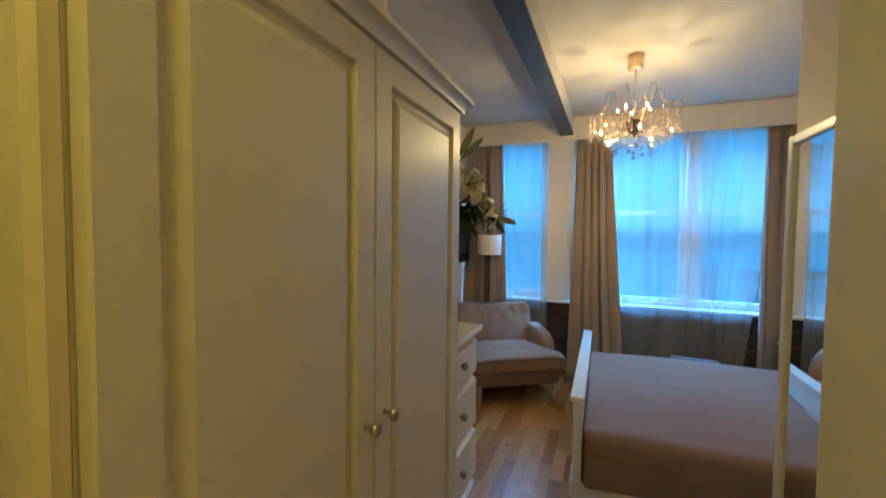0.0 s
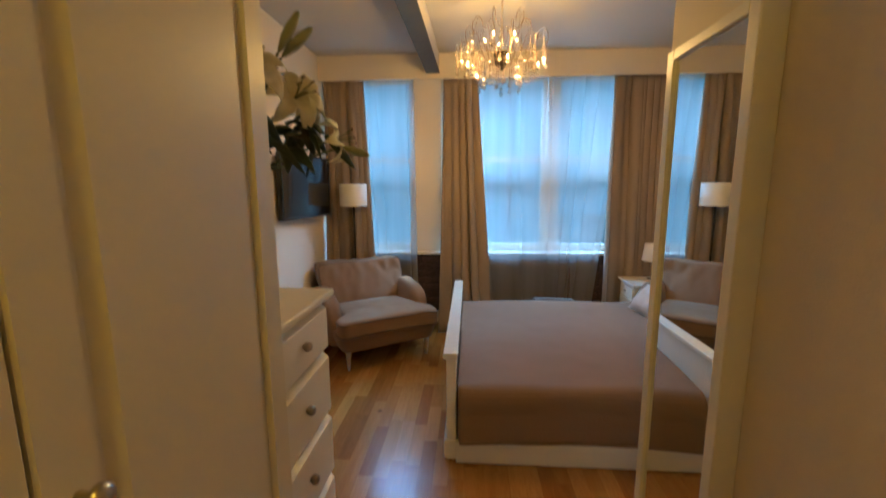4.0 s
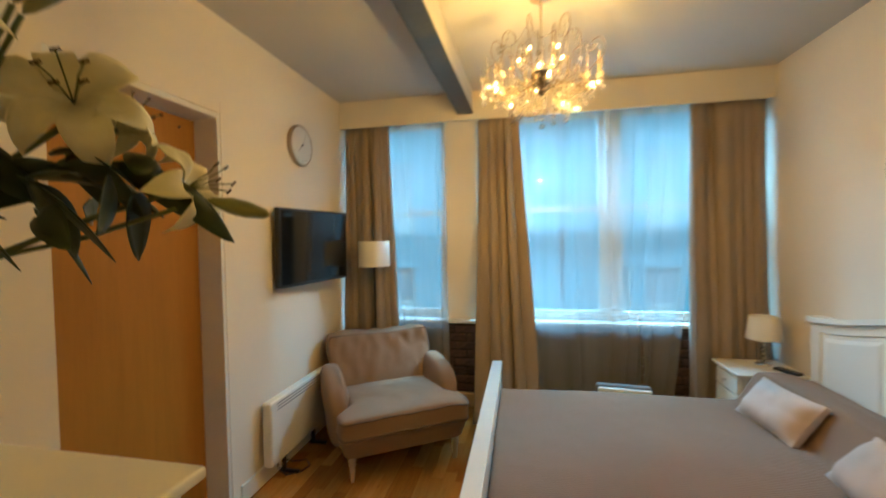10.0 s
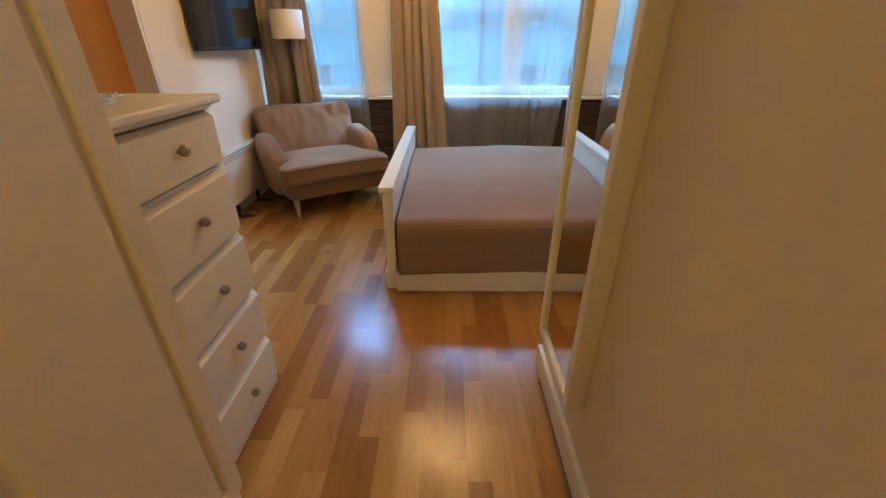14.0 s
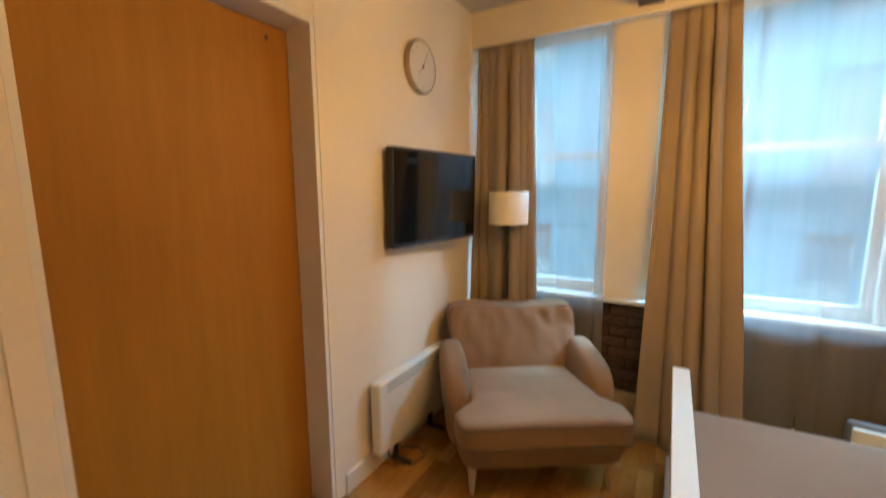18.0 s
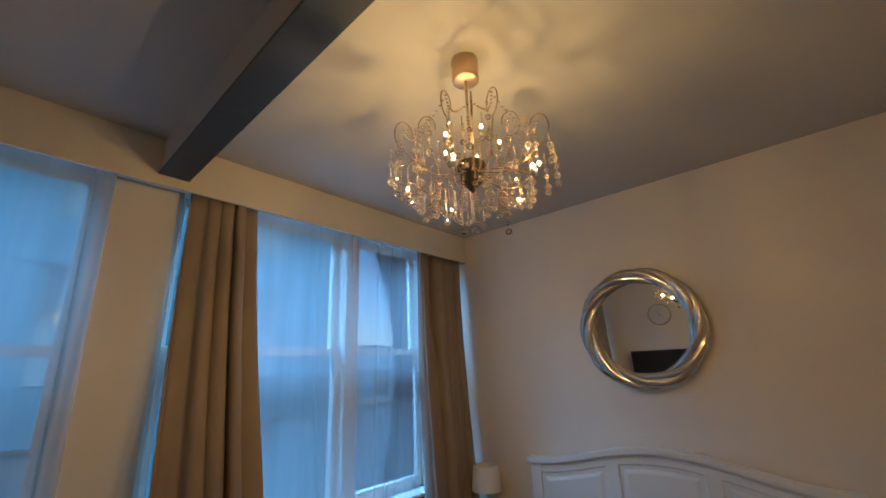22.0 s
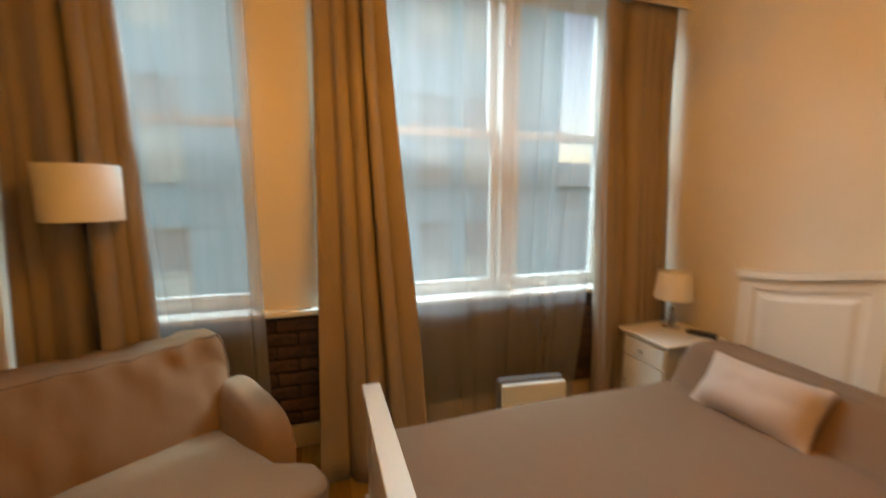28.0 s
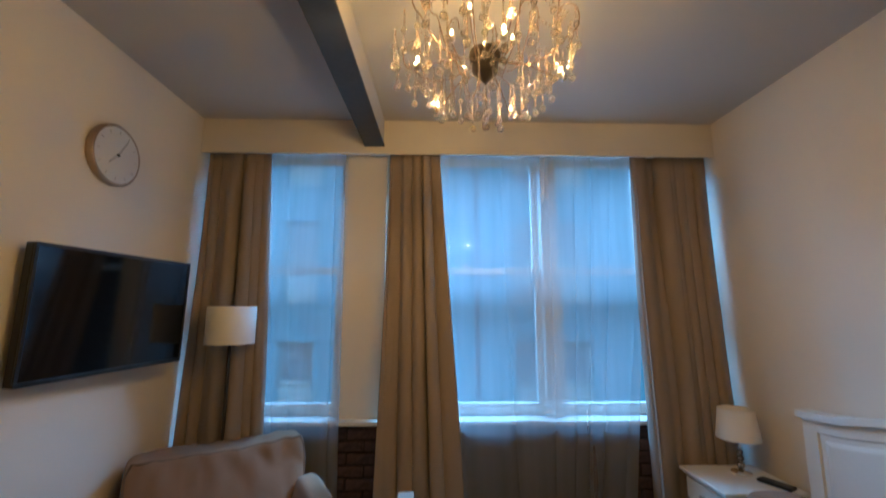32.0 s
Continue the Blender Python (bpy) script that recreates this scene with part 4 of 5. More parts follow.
# ---- round mirror ----
rm = thing("round_mirror", "round wall mirror in a twisted silver frame with painted gold lamp glints", "mirror", pose(RX, 3.125, 1.757, 0, -90, 0))
ring = bmesh.new()
N, K, R0, R1 = 360, 64, 0.322, 0.048
rows = []
for i in range(N):
    a = 2 * math.pi * i / N
    row = []
    for j in range(K):
        p = 2 * math.pi * j / K
        r = R1 * (0.70 + 0.36 * abs(math.sin(2 * p + 4.5 * a)) ** 0.75)
        row.append(ring.verts.new(((R0 + r * math.cos(p)) * math.cos(a), (R0 + r * math.cos(p)) * math.sin(a), 0.034 + 0.7 * r * math.sin(p))))
    rows.append(row)
for i in range(N):
    for j in range(K):
        ring.faces.new((rows[i][j], rows[(i + 1) % N][j], rows[(i + 1) % N][(j + 1) % K], rows[i][(j + 1) % K]))
part("twisted_frame", ring, GLINTSILVER, rm, "twisted rope-like frame", True)
part("mirror_glass", lathe([(0, 0.020), (0.297, 0.020), (0.297, 0.014), (0, 0.014)], 64), MIRROR, rm)
part("backing", lathe([(0, 0.0), (0.30, 0.0), (0.30, 0.013), (0, 0.013)], 48), BLACK, rm)

# ---- television, clock ----
tv = thing("television", "black flat television tilted out on a wall bracket", "television", pose(-1.193, 3.793, 1.426, 1.2, 0, 82.6))
part("casing", box(-0.373, 0.394, 0.008, 0.045, -0.258, 0.258, 0.006, 3), BLACK, tv)
part("bezel", box(-0.373, 0.394, 0.0, 0.0085, -0.258, -0.240, 0.002), BLACK, tv)
part("bezel", box(-0.373, 0.394, 0.0, 0.0085, 0.244, 0.258, 0.002), BLACK, tv)
part("bezel", box(-0.373, -0.359, 0.0, 0.0085, -0.240, 0.244, 0.002), BLACK, tv)
part("bezel", box(0.380, 0.394, 0.0, 0.0085, -0.240, 0.244, 0.002), BLACK, tv)
part("screen", box(-0.360, 0.381, 0.004, 0.0082, -0.241, 0.245), SCREEN, tv, "dark glossy screen")
part("wall_bracket", box(-0.10, 0.10, 0.045, 0.125, -0.08, 0.08, 0.004), BLACK, tv)
ck = thing("wall_clock", "round white wall clock with a thin metal rim", "clock", pose(LX, 3.782, 2.147, 0, 90, 0) @ Matrix.Diagonal((1.03, 1.03, 1.0, 1)))
part("case", lathe([(0, 0), (0.136, 0), (0.139, 0.006), (0.139, 0.03), (0.132, 0.036), (0.126, 0.03), (0, 0.03)], 56), CLOCKRIM, ck, "thin warm metal rim", True)
part("dial", lathe([(0, 0.0305), (0.126, 0.0305), (0.126, 0.032), (0, 0.032)], 48), DIAL, ck)
part("hub", lathe([(0, 0.032), (0.007, 0.032), (0.006, 0.039), (0, 0.04)], 12), BLACK, ck)
part("hour_hand", box(-0.004, 0.004, -0.01, 0.062, 0.034, 0.0355), STEEL, ck, m=pose(0, 0, 0, 0, 0, -135))
part("minute_hand", box(-0.003, 0.003, -0.012, 0.092, 0.036, 0.0375), STEEL, ck, m=pose(0, 0, 0, 0, 0, 60))
for i in range(12):
    a = math.pi * i / 6
    part("hour_mark", box(-0.002, 0.002, 0.100, 0.114, 0.0321, 0.0335), STEEL, ck, m=pose(0, 0, 0, 0, 0, 30 * i))

# ---- wall heater ----
he = thing("panel_heater", "white electric panel heater with a slotted top by the wall", "heater", pose(0, 0, 0))
part("case", box(LX + 0.025, LX + 0.088, 3.255, 3.95, 0.11, 0.505, 0.016, 4), WHITE, he)
for i in range(3):
    z = 0.440 + 0.019 * i
    part("slot", box(LX + 0.0875, LX + 0.0895, 3.32, 3.89, z, z + 0.005), DARKGREY, he)
for y in (3.42, 3.78):
    f = box(LX + 0.03, LX + 0.16, y - 0.012, y + 0.012, 0.0, 0.02, 0.004)
    box(LX + 0.045, LX + 0.07, y - 0.01, y + 0.01, 0.018, 0.12, 0.003, bm=f)
    part("foot", f, BLACK, he)
part("bracket", box(LX, LX + 0.026, 3.5, 3.7, 0.25, 0.35), STEEL, he)
part("cable", tube([(LX + 0.05, 3.36, 0.16), (LX + 0.06, 3.35, 0.07), (LX + 0.10, 3.37, 0.012), (LX + 0.17, 3.43, 0.006), (LX + 0.19, 3.50, 0.006), (LX + 0.13, 3.56, 0.006), (LX + 0.05, 3.52, 0.010), (LX + 0.03, 3.46, 0.06)], 0.004, 6), BLACK, he, "black mains cable looped on the floor", True)

# ---- heater standing by the window ----
oh = thing("convector_heater", "small white and grey heater standing below the window", "heater", pose(0.985, 4.30, 0, 0, 0, -6))
part("front_panel", box(-0.185, 0.185, -0.035, -0.008, 0.05, 0.335, 0.0125, 4), WHITE, oh)
part("rear_panel", box(-0.20, 0.19, 0.0, 0.05, 0.05, 0.352, 0.024, 5), DARKGREY, oh, "dark grey metal rear housing")
for x in (-0.13, 0.13):
    part("foot", box(x - 0.015, x + 0.015, -0.10, 0.11, 0, 0.052, 0.006), BLACK, oh)

# ---- floor lamp ----
fl = thing("floor_lamp", "unlit floor lamp with a white drum shade behind the armchair", "lamp", pose(-0.965, 4.33, 0))
part("base", lathe([(0, 0), (0.12, 0), (0.12, 0.014), (0.02, 0.024), (0, 0.024)], 36), STEEL, fl, "", True)
part("pole", lathe([(0, 0.02), (0.009, 0.02), (0.009, 1.42), (0, 1.42)], 12), BRONZE, fl, "", True)
part("shade", lathe([(0.130, 1.245), (0.130, 1.455), (0.127, 1.455), (0.127, 1.245), (0.130, 1.245)], 44), SHADE, fl, "white fabric drum shade", True)
part("spider", tube([(-0.127, 0, 1.40), (0.127, 0, 1.40)], 0.002, 6), STEEL, fl)

# ---- armchair ----
ac = thing("armchair", "low taupe fabric armchair with rolled arms and pale legs", "armchair", pose(-0.70, 3.90, 0, 0, 0, 33))


def seat_warp(q):
    front = 1 - smoothstep(-0.36, -0.27, q.y)
    q.x *= 1 + 0.30 * front
    q.z += 0.012 * math.cos(3 * q.x) - 0.040 * smoothstep(-0.35, 0.2, q.y) - 0.012 * smoothstep(0.30, 0.42, abs(q.x))
    q.z += 0.008 * noise.noise((q.x * 6, q.y * 6, 5.0)) + 0.0045 * crease((q.x, q.y, 0), 7, 2.0)
    return q


def base_warp(q):
    low = 1 - smoothstep(0.15, 0.26, q.z)
    q.x *= 1 - 0.06 * low
    q.y += 0.02 * low * (1 if q.y < 0 else -1)
    return q


part("seat_base", soft_box(-0.415, 0.415, -0.455, 0.37, 0.15, 0.295, 16, 12, 0.0, base_warp), LINEN, ac, smooth=True)


def cushion_seam(z, k=0.99):
    """A loop round the seat cushion's edge."""
    pts = []
    for i in range(97):
        a = 2 * math.pi * i / 96
        c, s = math.cos(a), math.sin(a)
        f = k * (abs(c) ** 9 + abs(s) ** 9) ** (-1 / 9)
        pts.append(seat_warp(Vector((0.325 * c * f, -0.145 + 0.365 * s * f, z))))
    return tube(pts, 0.0055, 6)


part("piping", cushion_seam(0.398, 1.0), SEAM, ac, "corded seam", True)
part("piping", cushion_seam(0.300, 1.0), SEAM, ac, "corded seam", True)
part("seat_cushion", soft_box(-0.325, 0.325, -0.51, 0.22, 0.268, 0.428, 9, 24, 0.04, seat_warp), LINEN, ac, "plump loose seat cushion", True)


def back_warp(q):
    k = smoothstep(0.25, 0.85, q.z)
    up = smoothstep(0.55, 0.72, q.z)
    q.y += 0.19 * k
    q.x *= 0.90 + 0.10 * smoothstep(0.42, 0.62, q.z)
    bulge = max(0, 1 - (q.x / 0.40) ** 2) * max(0, 1 - ((q.z - 0.55) / 0.24) ** 2)
    if q.y < 0.30 + 0.19 * k - 0.08:
        q.y -= 0.030 * bulge
    q.z += up * (0.016 * (q.x / 0.4) ** 2 - 0.010 + 0.007 * noise.noise((q.x * 9, q.y * 5, 1.0)))
    q.y += 0.008 * noise.noise((q.x * 5, q.z * 5, 3.0)) + (0.006 + 0.013 * up) * crease((q.x * 1.5, q.z * 0.8, q.x), 7, 7.0)
    q.z += 0.008 * up * crease((q.x, q.y, 0), 8, 3.0)
    return q


part("backrest", soft_box(-0.405, 0.405, 0.12, 0.31, 0.30, 0.738, 10, 34, 0.0, back_warp), LINEN, ac, "sagging back cushion with creases along the top", True)
edge = [(-0.394, 0.50 + 0.02 * i) for i in range(10)] + [(-0.375 + 0.75 * i / 50, 0.727) for i in range(51)] + [(0.394, 0.68 - 0.02 * i) for i in range(10)]
part("piping", tube([back_warp(Vector((x, 0.135, z))) + Vector((0, 0, 0.001)) for x, z in edge], 0.0048, 6), SEAM, ac, "corded seam", True)
part("back_frame", soft_box(-0.385, 0.385, 0.27, 0.36, 0.15, 0.69, 8, 10, 0.0, back_warp), LINEN, ac, "", True)
for s in (-1, 1):
    def arm_warp(q, s=s):
        q.z = max(q.z, 0.152)
        k = smoothstep(0.15, 0.50, q.z)
        q.x += s * (0.045 * k - 0.040)
        q.z += 0.060 * smoothstep(-0.30, 0.25, q.y) * smoothstep(0.3, 0.5, q.z)
        turn = math.atan2(q.z - 0.36, -(q.y + 0.10))
        gather = smoothstep(-0.14, -0.25, q.y) * smoothstep(0.25, 0.40, q.z)
        q.x += s * 0.0065 * gather * math.sin(13 * turn)
        q.z += 0.003 * gather * math.sin(30 * q.x + 5) + 0.004 * noise.noise((q.x * 9, q.y * 9, q.z * 9 + s))
        return q
    part("armrest", soft_box(s * 0.392 - 0.092, s * 0.392 + 0.092, -0.235, 0.36, -0.22, 0.510, 3.6, 24, 0.0, arm_warp), LINEN, ac, "rolled arm gathered at its front", True)
for x in (-0.34, 0.34):
    for y in (-0.385, 0.30):
        part("leg", lathe([(0, 0), (0.011, 0), (0.013, 0.02), (0.018, 0.075), (0.014, 0.088), (0.022, 0.098), (0.020, 0.108), (0.027, 0.155), (0, 0.16)], 16), PALEWOOD, ac, "turned pale wooden leg", True, m=pose(x, y, 0))

# ---- vase with lilies on the chest ----
va = thing("flower_vase", "tall clear glass vase flaring at the rim", "vase", pose(-0.505, 1.47, 1.103))
part("glass_body", lathe([(0, 0.0), (0.042, 0.0), (0.043, 0.012), (0.034, 0.05), (0.034, 0.14), (0.048, 0.25), (0.080, 0.325), (0.110, 0.358), (0.107, 0.359), (0.077, 0.325), (0.045, 0.25), (0.031, 0.14), (0.031, 0.05), (0.036, 0.022), (0, 0.02)], 40), VASEGLASS, va, "", True)
bq = thing("lily_bouquet", "bunch of cream lilies with buds and dark leaves in a vase", "flowers", pose(-0.505, 1.47, 1.103))
RB = random.Random(5)


def petal_grid(length, width, curl, bm=None, m=None):
    m = m or Matrix()

    def place(u, v):
        half = width * math.sin(math.pi * min(0.06 + 0.94 * u, 1)) ** 0.8 * (1 - 0.25 * u)
        s = (v - 0.5) * 2
        r = length * u
        up = length * (0.55 * u - curl * u ** 3) + 0.25 * half * s * s - 0.006 * math.cos(9 * u) * abs(s)
        return m @ Vector((half * s, r * (1 - 0.35 * curl * u * u), up))
    return grid(9, 6, place, bm)


def aim(p, d, spin=0.0):
    """A pose at p whose z axis points along d."""
    return Matrix.Translation(p) @ Vector(d).normalized().to_track_quat("Z", "Y").to_matrix().to_4x4() @ pose(0, 0, 0, 0, 0, spin)


def lily(p, d, size, curl):
    m = aim(p, d, RB.uniform(0, 60))
    for k in range(6):
        one = part("petal", petal_grid(size * (1.0 if k % 2 else 0.94), size * (0.24 if k % 2 else 0.19), curl * RB.uniform(0.8, 1.2), m=m @ pose(0, 0, 0, RB.uniform(-6, 6), 0, 60 * k)), PETAL, bq, smooth=True)
        so = one.modifiers.new("thickness", "SOLIDIFY")
        so.thickness = 0.0012
    for k in range(5):
        a = 2 * math.pi * k / 5 + 0.3
        end = Vector((0.022 * math.cos(a), 0.022 * math.sin(a), size * 0.62))
        part("stamen", tube([m @ Vector((0, 0, 0)), m @ (end * 0.6 + Vector((0, 0, 0.01))), m @ end], 0.0011, 5), STEMG, bq)
        part("anther", tube([m @ (end + Vector((-0.005, 0, 0))), m @ (end + Vector((0.005, 0, 0.003)))], 0.0018, 6), ANTHER, bq)


def leaf(p, d, length, width, droop):
    m = aim(p, d, RB.uniform(0, 360))

    def place(u, v):
        half = width * math.sin(math.pi * min(0.03 + 0.97 * u, 1)) ** 0.7
        s = (v - 0.5) * 2
        q = m @ Vector((half * s, 0.3 * half * s * s, length * u))
        q.z -= droop * length * u * u
        return q
    ob = part("leaf", grid(9, 4, place), LEAF, bq, smooth=True)
    so = ob.modifiers.new("thickness", "SOLIDIFY")
    so.thickness = 0.001


def bud(p, d, size):
    m = aim(p, d)
    b = lathe([(0, 0), (0.006, 0.01), (0.013, size * 0.35), (0.014, size * 0.6), (0.008, size * 0.9), (0, size)], 9)
    bmesh.ops.transform(b, matrix=m, verts=list(b.verts))
    part("bud", b, BUD, bq, smooth=True)


def stem(points, r=0.0035):
    pts = [Vector(p) for p in points]
    fine = []
    for i in range(len(pts) - 1):
        for k in range(5):
            t = k / 5
            a, c = pts[max(i - 1, 0)], pts[min(i + 2, len(pts) - 1)]
            p, q = pts[i], pts[i + 1]
            fine.append(0.5 * ((2 * p) + (q - a) * t + (2 * a - 5 * p + 4 * q - c) * t * t + (3 * p - a - 3 * q + c) * t ** 3))
    fine.append(pts[-1])
    part("stem", tube(fine, r, 7), STEMG, bq, smooth=True)


# flower heads, from the vase's foot
HEADS = [((0.015, 0.02, 0.60), (0.45, -0.75, 0.55), 0.125, 0.8), ((-0.06, 0.00, 0.615), (-0.2, -0.7, 0.6), 0.12, 0.75), ((0.065, 0.15, 0.565), (0.7, -0.65, 0.25), 0.125, 0.85),
         ((0.13, 0.25, 0.465), (0.75, 0.15, 0.2), 0.10, 0.8), ((0.07, 0.20, 0.545), (0.2, 0.5, 0.6), 0.09, 0.8), ((-0.07, 0.12, 0.57), (-0.6, 0.3, 0.5), 0.105, 0.75),
         ((-0.03, -0.04, 0.50), (-0.3, -0.8, 0.1), 0.10, 0.8)]
SHIFT = Vector((0.133, -0.055, -0.009))
for p, d, size, curl in HEADS:
    p = Vector(p) + SHIFT
    d = Vector(d).normalized()
    base = Vector((RB.uniform(-0.015, 0.015), RB.uniform(-0.015, 0.015), 0.03))
    stem([base, Vector((p.x * 0.15, p.y * 0.15, 0.30)), Vector((p.x * 0.5, p.y * 0.5, 0.30 + 0.55 * (p.z - 0.30))), p - d * 0.03, p], 0.0042)
    lily(p, d, size, curl)
for p, d, size in (((0.05, 0.10, 0.665), (0.45, 0.25, 1.0), 0.125), ((0.055, 0.105, 0.655), (0.85, 0.3, 0.9), 0.115), ((0.15, 0.27, 0.45), (0.75, 0.6, -0.25), 0.095)):
    p = Vector(p) + SHIFT
    stem([(0, 0, 0.05), (p.x * 0.2, p.y * 0.2, 0.32), (p.x * 0.6, p.y * 0.6, 0.32 + 0.55 * (p.z - 0.32)), p], 0.0034)
    bud(p, d, size)
for i in range(26):
    a = RB.uniform(-2.4, 2.4)
    t = RB.random()
    p = Vector((0.02 + 0.10 * t + RB.uniform(-0.05, 0.03), 0.02 + 0.18 * t + RB.uniform(-0.06, 0.05), RB.uniform(0.40, 0.50) + 0.02 * t)) + SHIFT * 0.85
    d = Vector((math.cos(a), math.sin(a), RB.uniform(-0.5, 0.5)))
    leaf(p, d, RB.uniform(0.07, 0.115), RB.uniform(0.016, 0.024), RB.uniform(0.2, 0.9))

# ---- silver leaf dish on the chest ----
di = thing("silver_dish", "silver dish shaped like overlapping leaves on the chest", "dish", pose(-0.489, 1.488, 1.096) @ Matrix.Diagonal((0.84, 0.84, 0.8, 1)))
for i in range(76):
    ring_no = i // 19
    a = 2 * math.pi * (i % 19) / 19 + 0.17 * ring_no
    inner = (0.066, 0.046, 0.030, 0.012)[ring_no]

    def place(u, v, a=a, inner=inner, k=ring_no, i=i):
        s = (v - 0.5) * 2
        half = 0.0150 * math.sin(math.pi * min(0.14 + 0.80 * u, 1)) ** 0.55
        r = inner + 0.046 * u
        b = a + 0.22 * u * (1 if i % 2 else -0.4)
        z = 0.006 + 0.006 * k + 0.013 * math.sin(2.2 * u) - 0.006 * k * u + 0.006 * (1 - s * s) * u
        return Vector((r * math.cos(b) - half * s * math.sin(b), r * math.sin(b) + half * s * math.cos(b), z))
    one = part("leaf", grid(6, 4, place), SILVER, di, smooth=True)
    so = one.modifiers.new("thickness", "SOLIDIFY")
    so.thickness = 0.002
part("centre", lathe([(0, -0.002), (0.082, -0.002), (0.085, 0.002), (0.055, 0.006), (0, 0.008)], 28), SILVER, di, smooth=True)

# ---- chandelier ----
ch = thing("chandelier", "lit crystal chandelier with curled wire arms and hanging beads", "chandelier", pose(CX, CY, 0.026))
part("canopy", lathe([(0, CZ - 0.118), (0.044, CZ - 0.118), (0.049, CZ - 0.114), (0.050, CZ - 0.106), (0.050, CZ - 0.027), (0, CZ - 0.027)], 36), CHAMPAGNE, ch, "satin metal ceiling cup", True)
part("rod", lathe([(0, 2.18), (0.0055, 2.18), (0.0055, 2.58), (0, 2.58)], 10), STEEL, ch, "", True)
part("hub", lathe([(0, 2.100), (0.012, 2.112), (0.022, 2.126), (0.034, 2.134), (0.040, 2.142), (0.041, 2.172), (0.048, 2.182), (0.050, 2.206), (0.044, 2.214), (0, 2.218)], 28), BRONZE, ch, "dark bronze hub", True)
RC = random.Random(11)
tips = []
for i in range(12):
    a = 2 * math.pi * i / 12 + 0.15
    far = 0.25 if i % 2 else 0.15
    high = 2.21 if i % 2 else 2.315
    pts = []
    for k in range(26):
        s = k / 25
        if s < 0.6:
            t = s / 0.6
            r = 0.03 + (far - 0.03) * t ** 0.8
            z = 2.17 - 0.035 * math.sin(math.pi * t) + (high - 2.17) * t * t
        else:
            t = (s - 0.6) / 0.4
            w = -0.5 * math.pi + 1.55 * math.pi * t
            r = far + 0.032 * math.cos(w)
            z = high + 0.05 + 0.05 * math.sin(w)
        pts.append((r * math.cos(a), r * math.sin(a), z))
    part("arm", tube(pts, 0.0020, 6), WIRE, ch, "", True)
    tips.append((a, far, high))
for i in range(10):
    a = 2 * math.pi * i / 10 + 0.4
    r, z = (0.222, 2.122) if i % 2 else (0.105, 2.29)
    part("bulb_arm", tube([(0.03 * math.cos(a), 0.03 * math.sin(a), 2.18), (0.6 * r * math.cos(a), 0.6 * r * math.sin(a), 2.15), (r * math.cos(a), r * math.sin(a), z - 0.03)], 0.0022, 6), WIRE, ch, "", True)
    cup = part("bulb_cup", lathe([(0, -0.032), (0.009, -0.030), (0.012, -0.012), (0.008, -0.010), (0, -0.010)], 14), STEEL, ch, "", True, m=pose(r * math.cos(a), r * math.sin(a), z))
    bu = bmesh.new()
    bmesh.ops.create_icosphere(bu, subdivisions=2, radius=0.0055, matrix=Matrix.Diagonal((1, 1, 1.5, 1)))
    part("bulb", bu, BULB, ch, "glowing halogen capsule", True, m=pose(r * math.cos(a), r * math.sin(a), z + 0.004))


small_bead, ball_mesh = bmesh.new(), bmesh.new()
bmesh.ops.create_icosphere(small_bead, subdivisions=1, radius=0.0042)
bead_v = [v.co.copy() for v in small_bead.verts]
bead_f = [[v.index for v in f.verts] for f in small_bead.faces]
small_bead.free()
bmesh.ops.create_icosphere(ball_mesh, subdivisions=2, radius=1.0)
BALL = bpy.data.meshes.new("crystal_ball")
ball_mesh.to_mesh(BALL)
ball_mesh.free()
BALL.materials.append(CRYSTAL)
bead_verts, bead_faces = [], []


def bead(x, y, z):
    n0 = len(bead_verts)
    bead_verts.extend((x + v.x, y + v.y, z + v.z) for v in bead_v)
    bead_faces.extend([n0 + k for k in f] for f in bead_f)


def ball(x, y, z, r):
    o = new("crystal_ball", BALL)
    o.parent = ch
    o.matrix_local = pose(x, y, z) @ Matrix.Diagonal((r, r, r, 1))


def strand(x, y, z0, n, mid_ball):
    """Small beads on a thread, with larger balls below."""
    z = z0
    for k in range(n):
        bead(x, y, z)
        z -= 0.0105
        if mid_ball and k == n // 2:
            ball(x, y, z - 0.010, 0.0095)
            z -= 0.028
    ball(x, y, z - 0.014, 0.0115)


for i in range(30):
    a = 2 * math.pi * i / 30
    r = 0.272 + RC.uniform(-0.02, 0.018)
    strand(r * math.cos(a), r * math.sin(a), 2.235 + RC.uniform(-0.02, 0.03), RC.choice((5, 7, 8)), True)
for i in range(28):
    a = 2 * math.pi * (i + 0.4) / 28
    r = 0.205 + RC.uniform(-0.02, 0.02)
    strand(r * math.cos(a), r * math.sin(a), 2.205 + RC.uniform(-0.03, 0.04), RC.choice((7, 9, 11)), i % 2 == 0)
for i in range(20):
    a = 2 * math.pi * (i + 0.2) / 20
    r = 0.13 + RC.uniform(-0.02, 0.02)
    strand(r * math.cos(a), r * math.sin(a), 2.155 + RC.uniform(-0.04, 0.06), RC.choice((8, 10, 12)), i % 3 == 0)
for i in range(6):
    a = 2 * math.pi * i / 6 + 0.3
    strand(0.07 * math.cos(a), 0.07 * math.sin(a), 2.36 + RC.uniform(-0.02, 0.02), 8, False)
strand(0, 0, 2.085, 7, False)
ball(0, 0, 1.965, 0.0125)
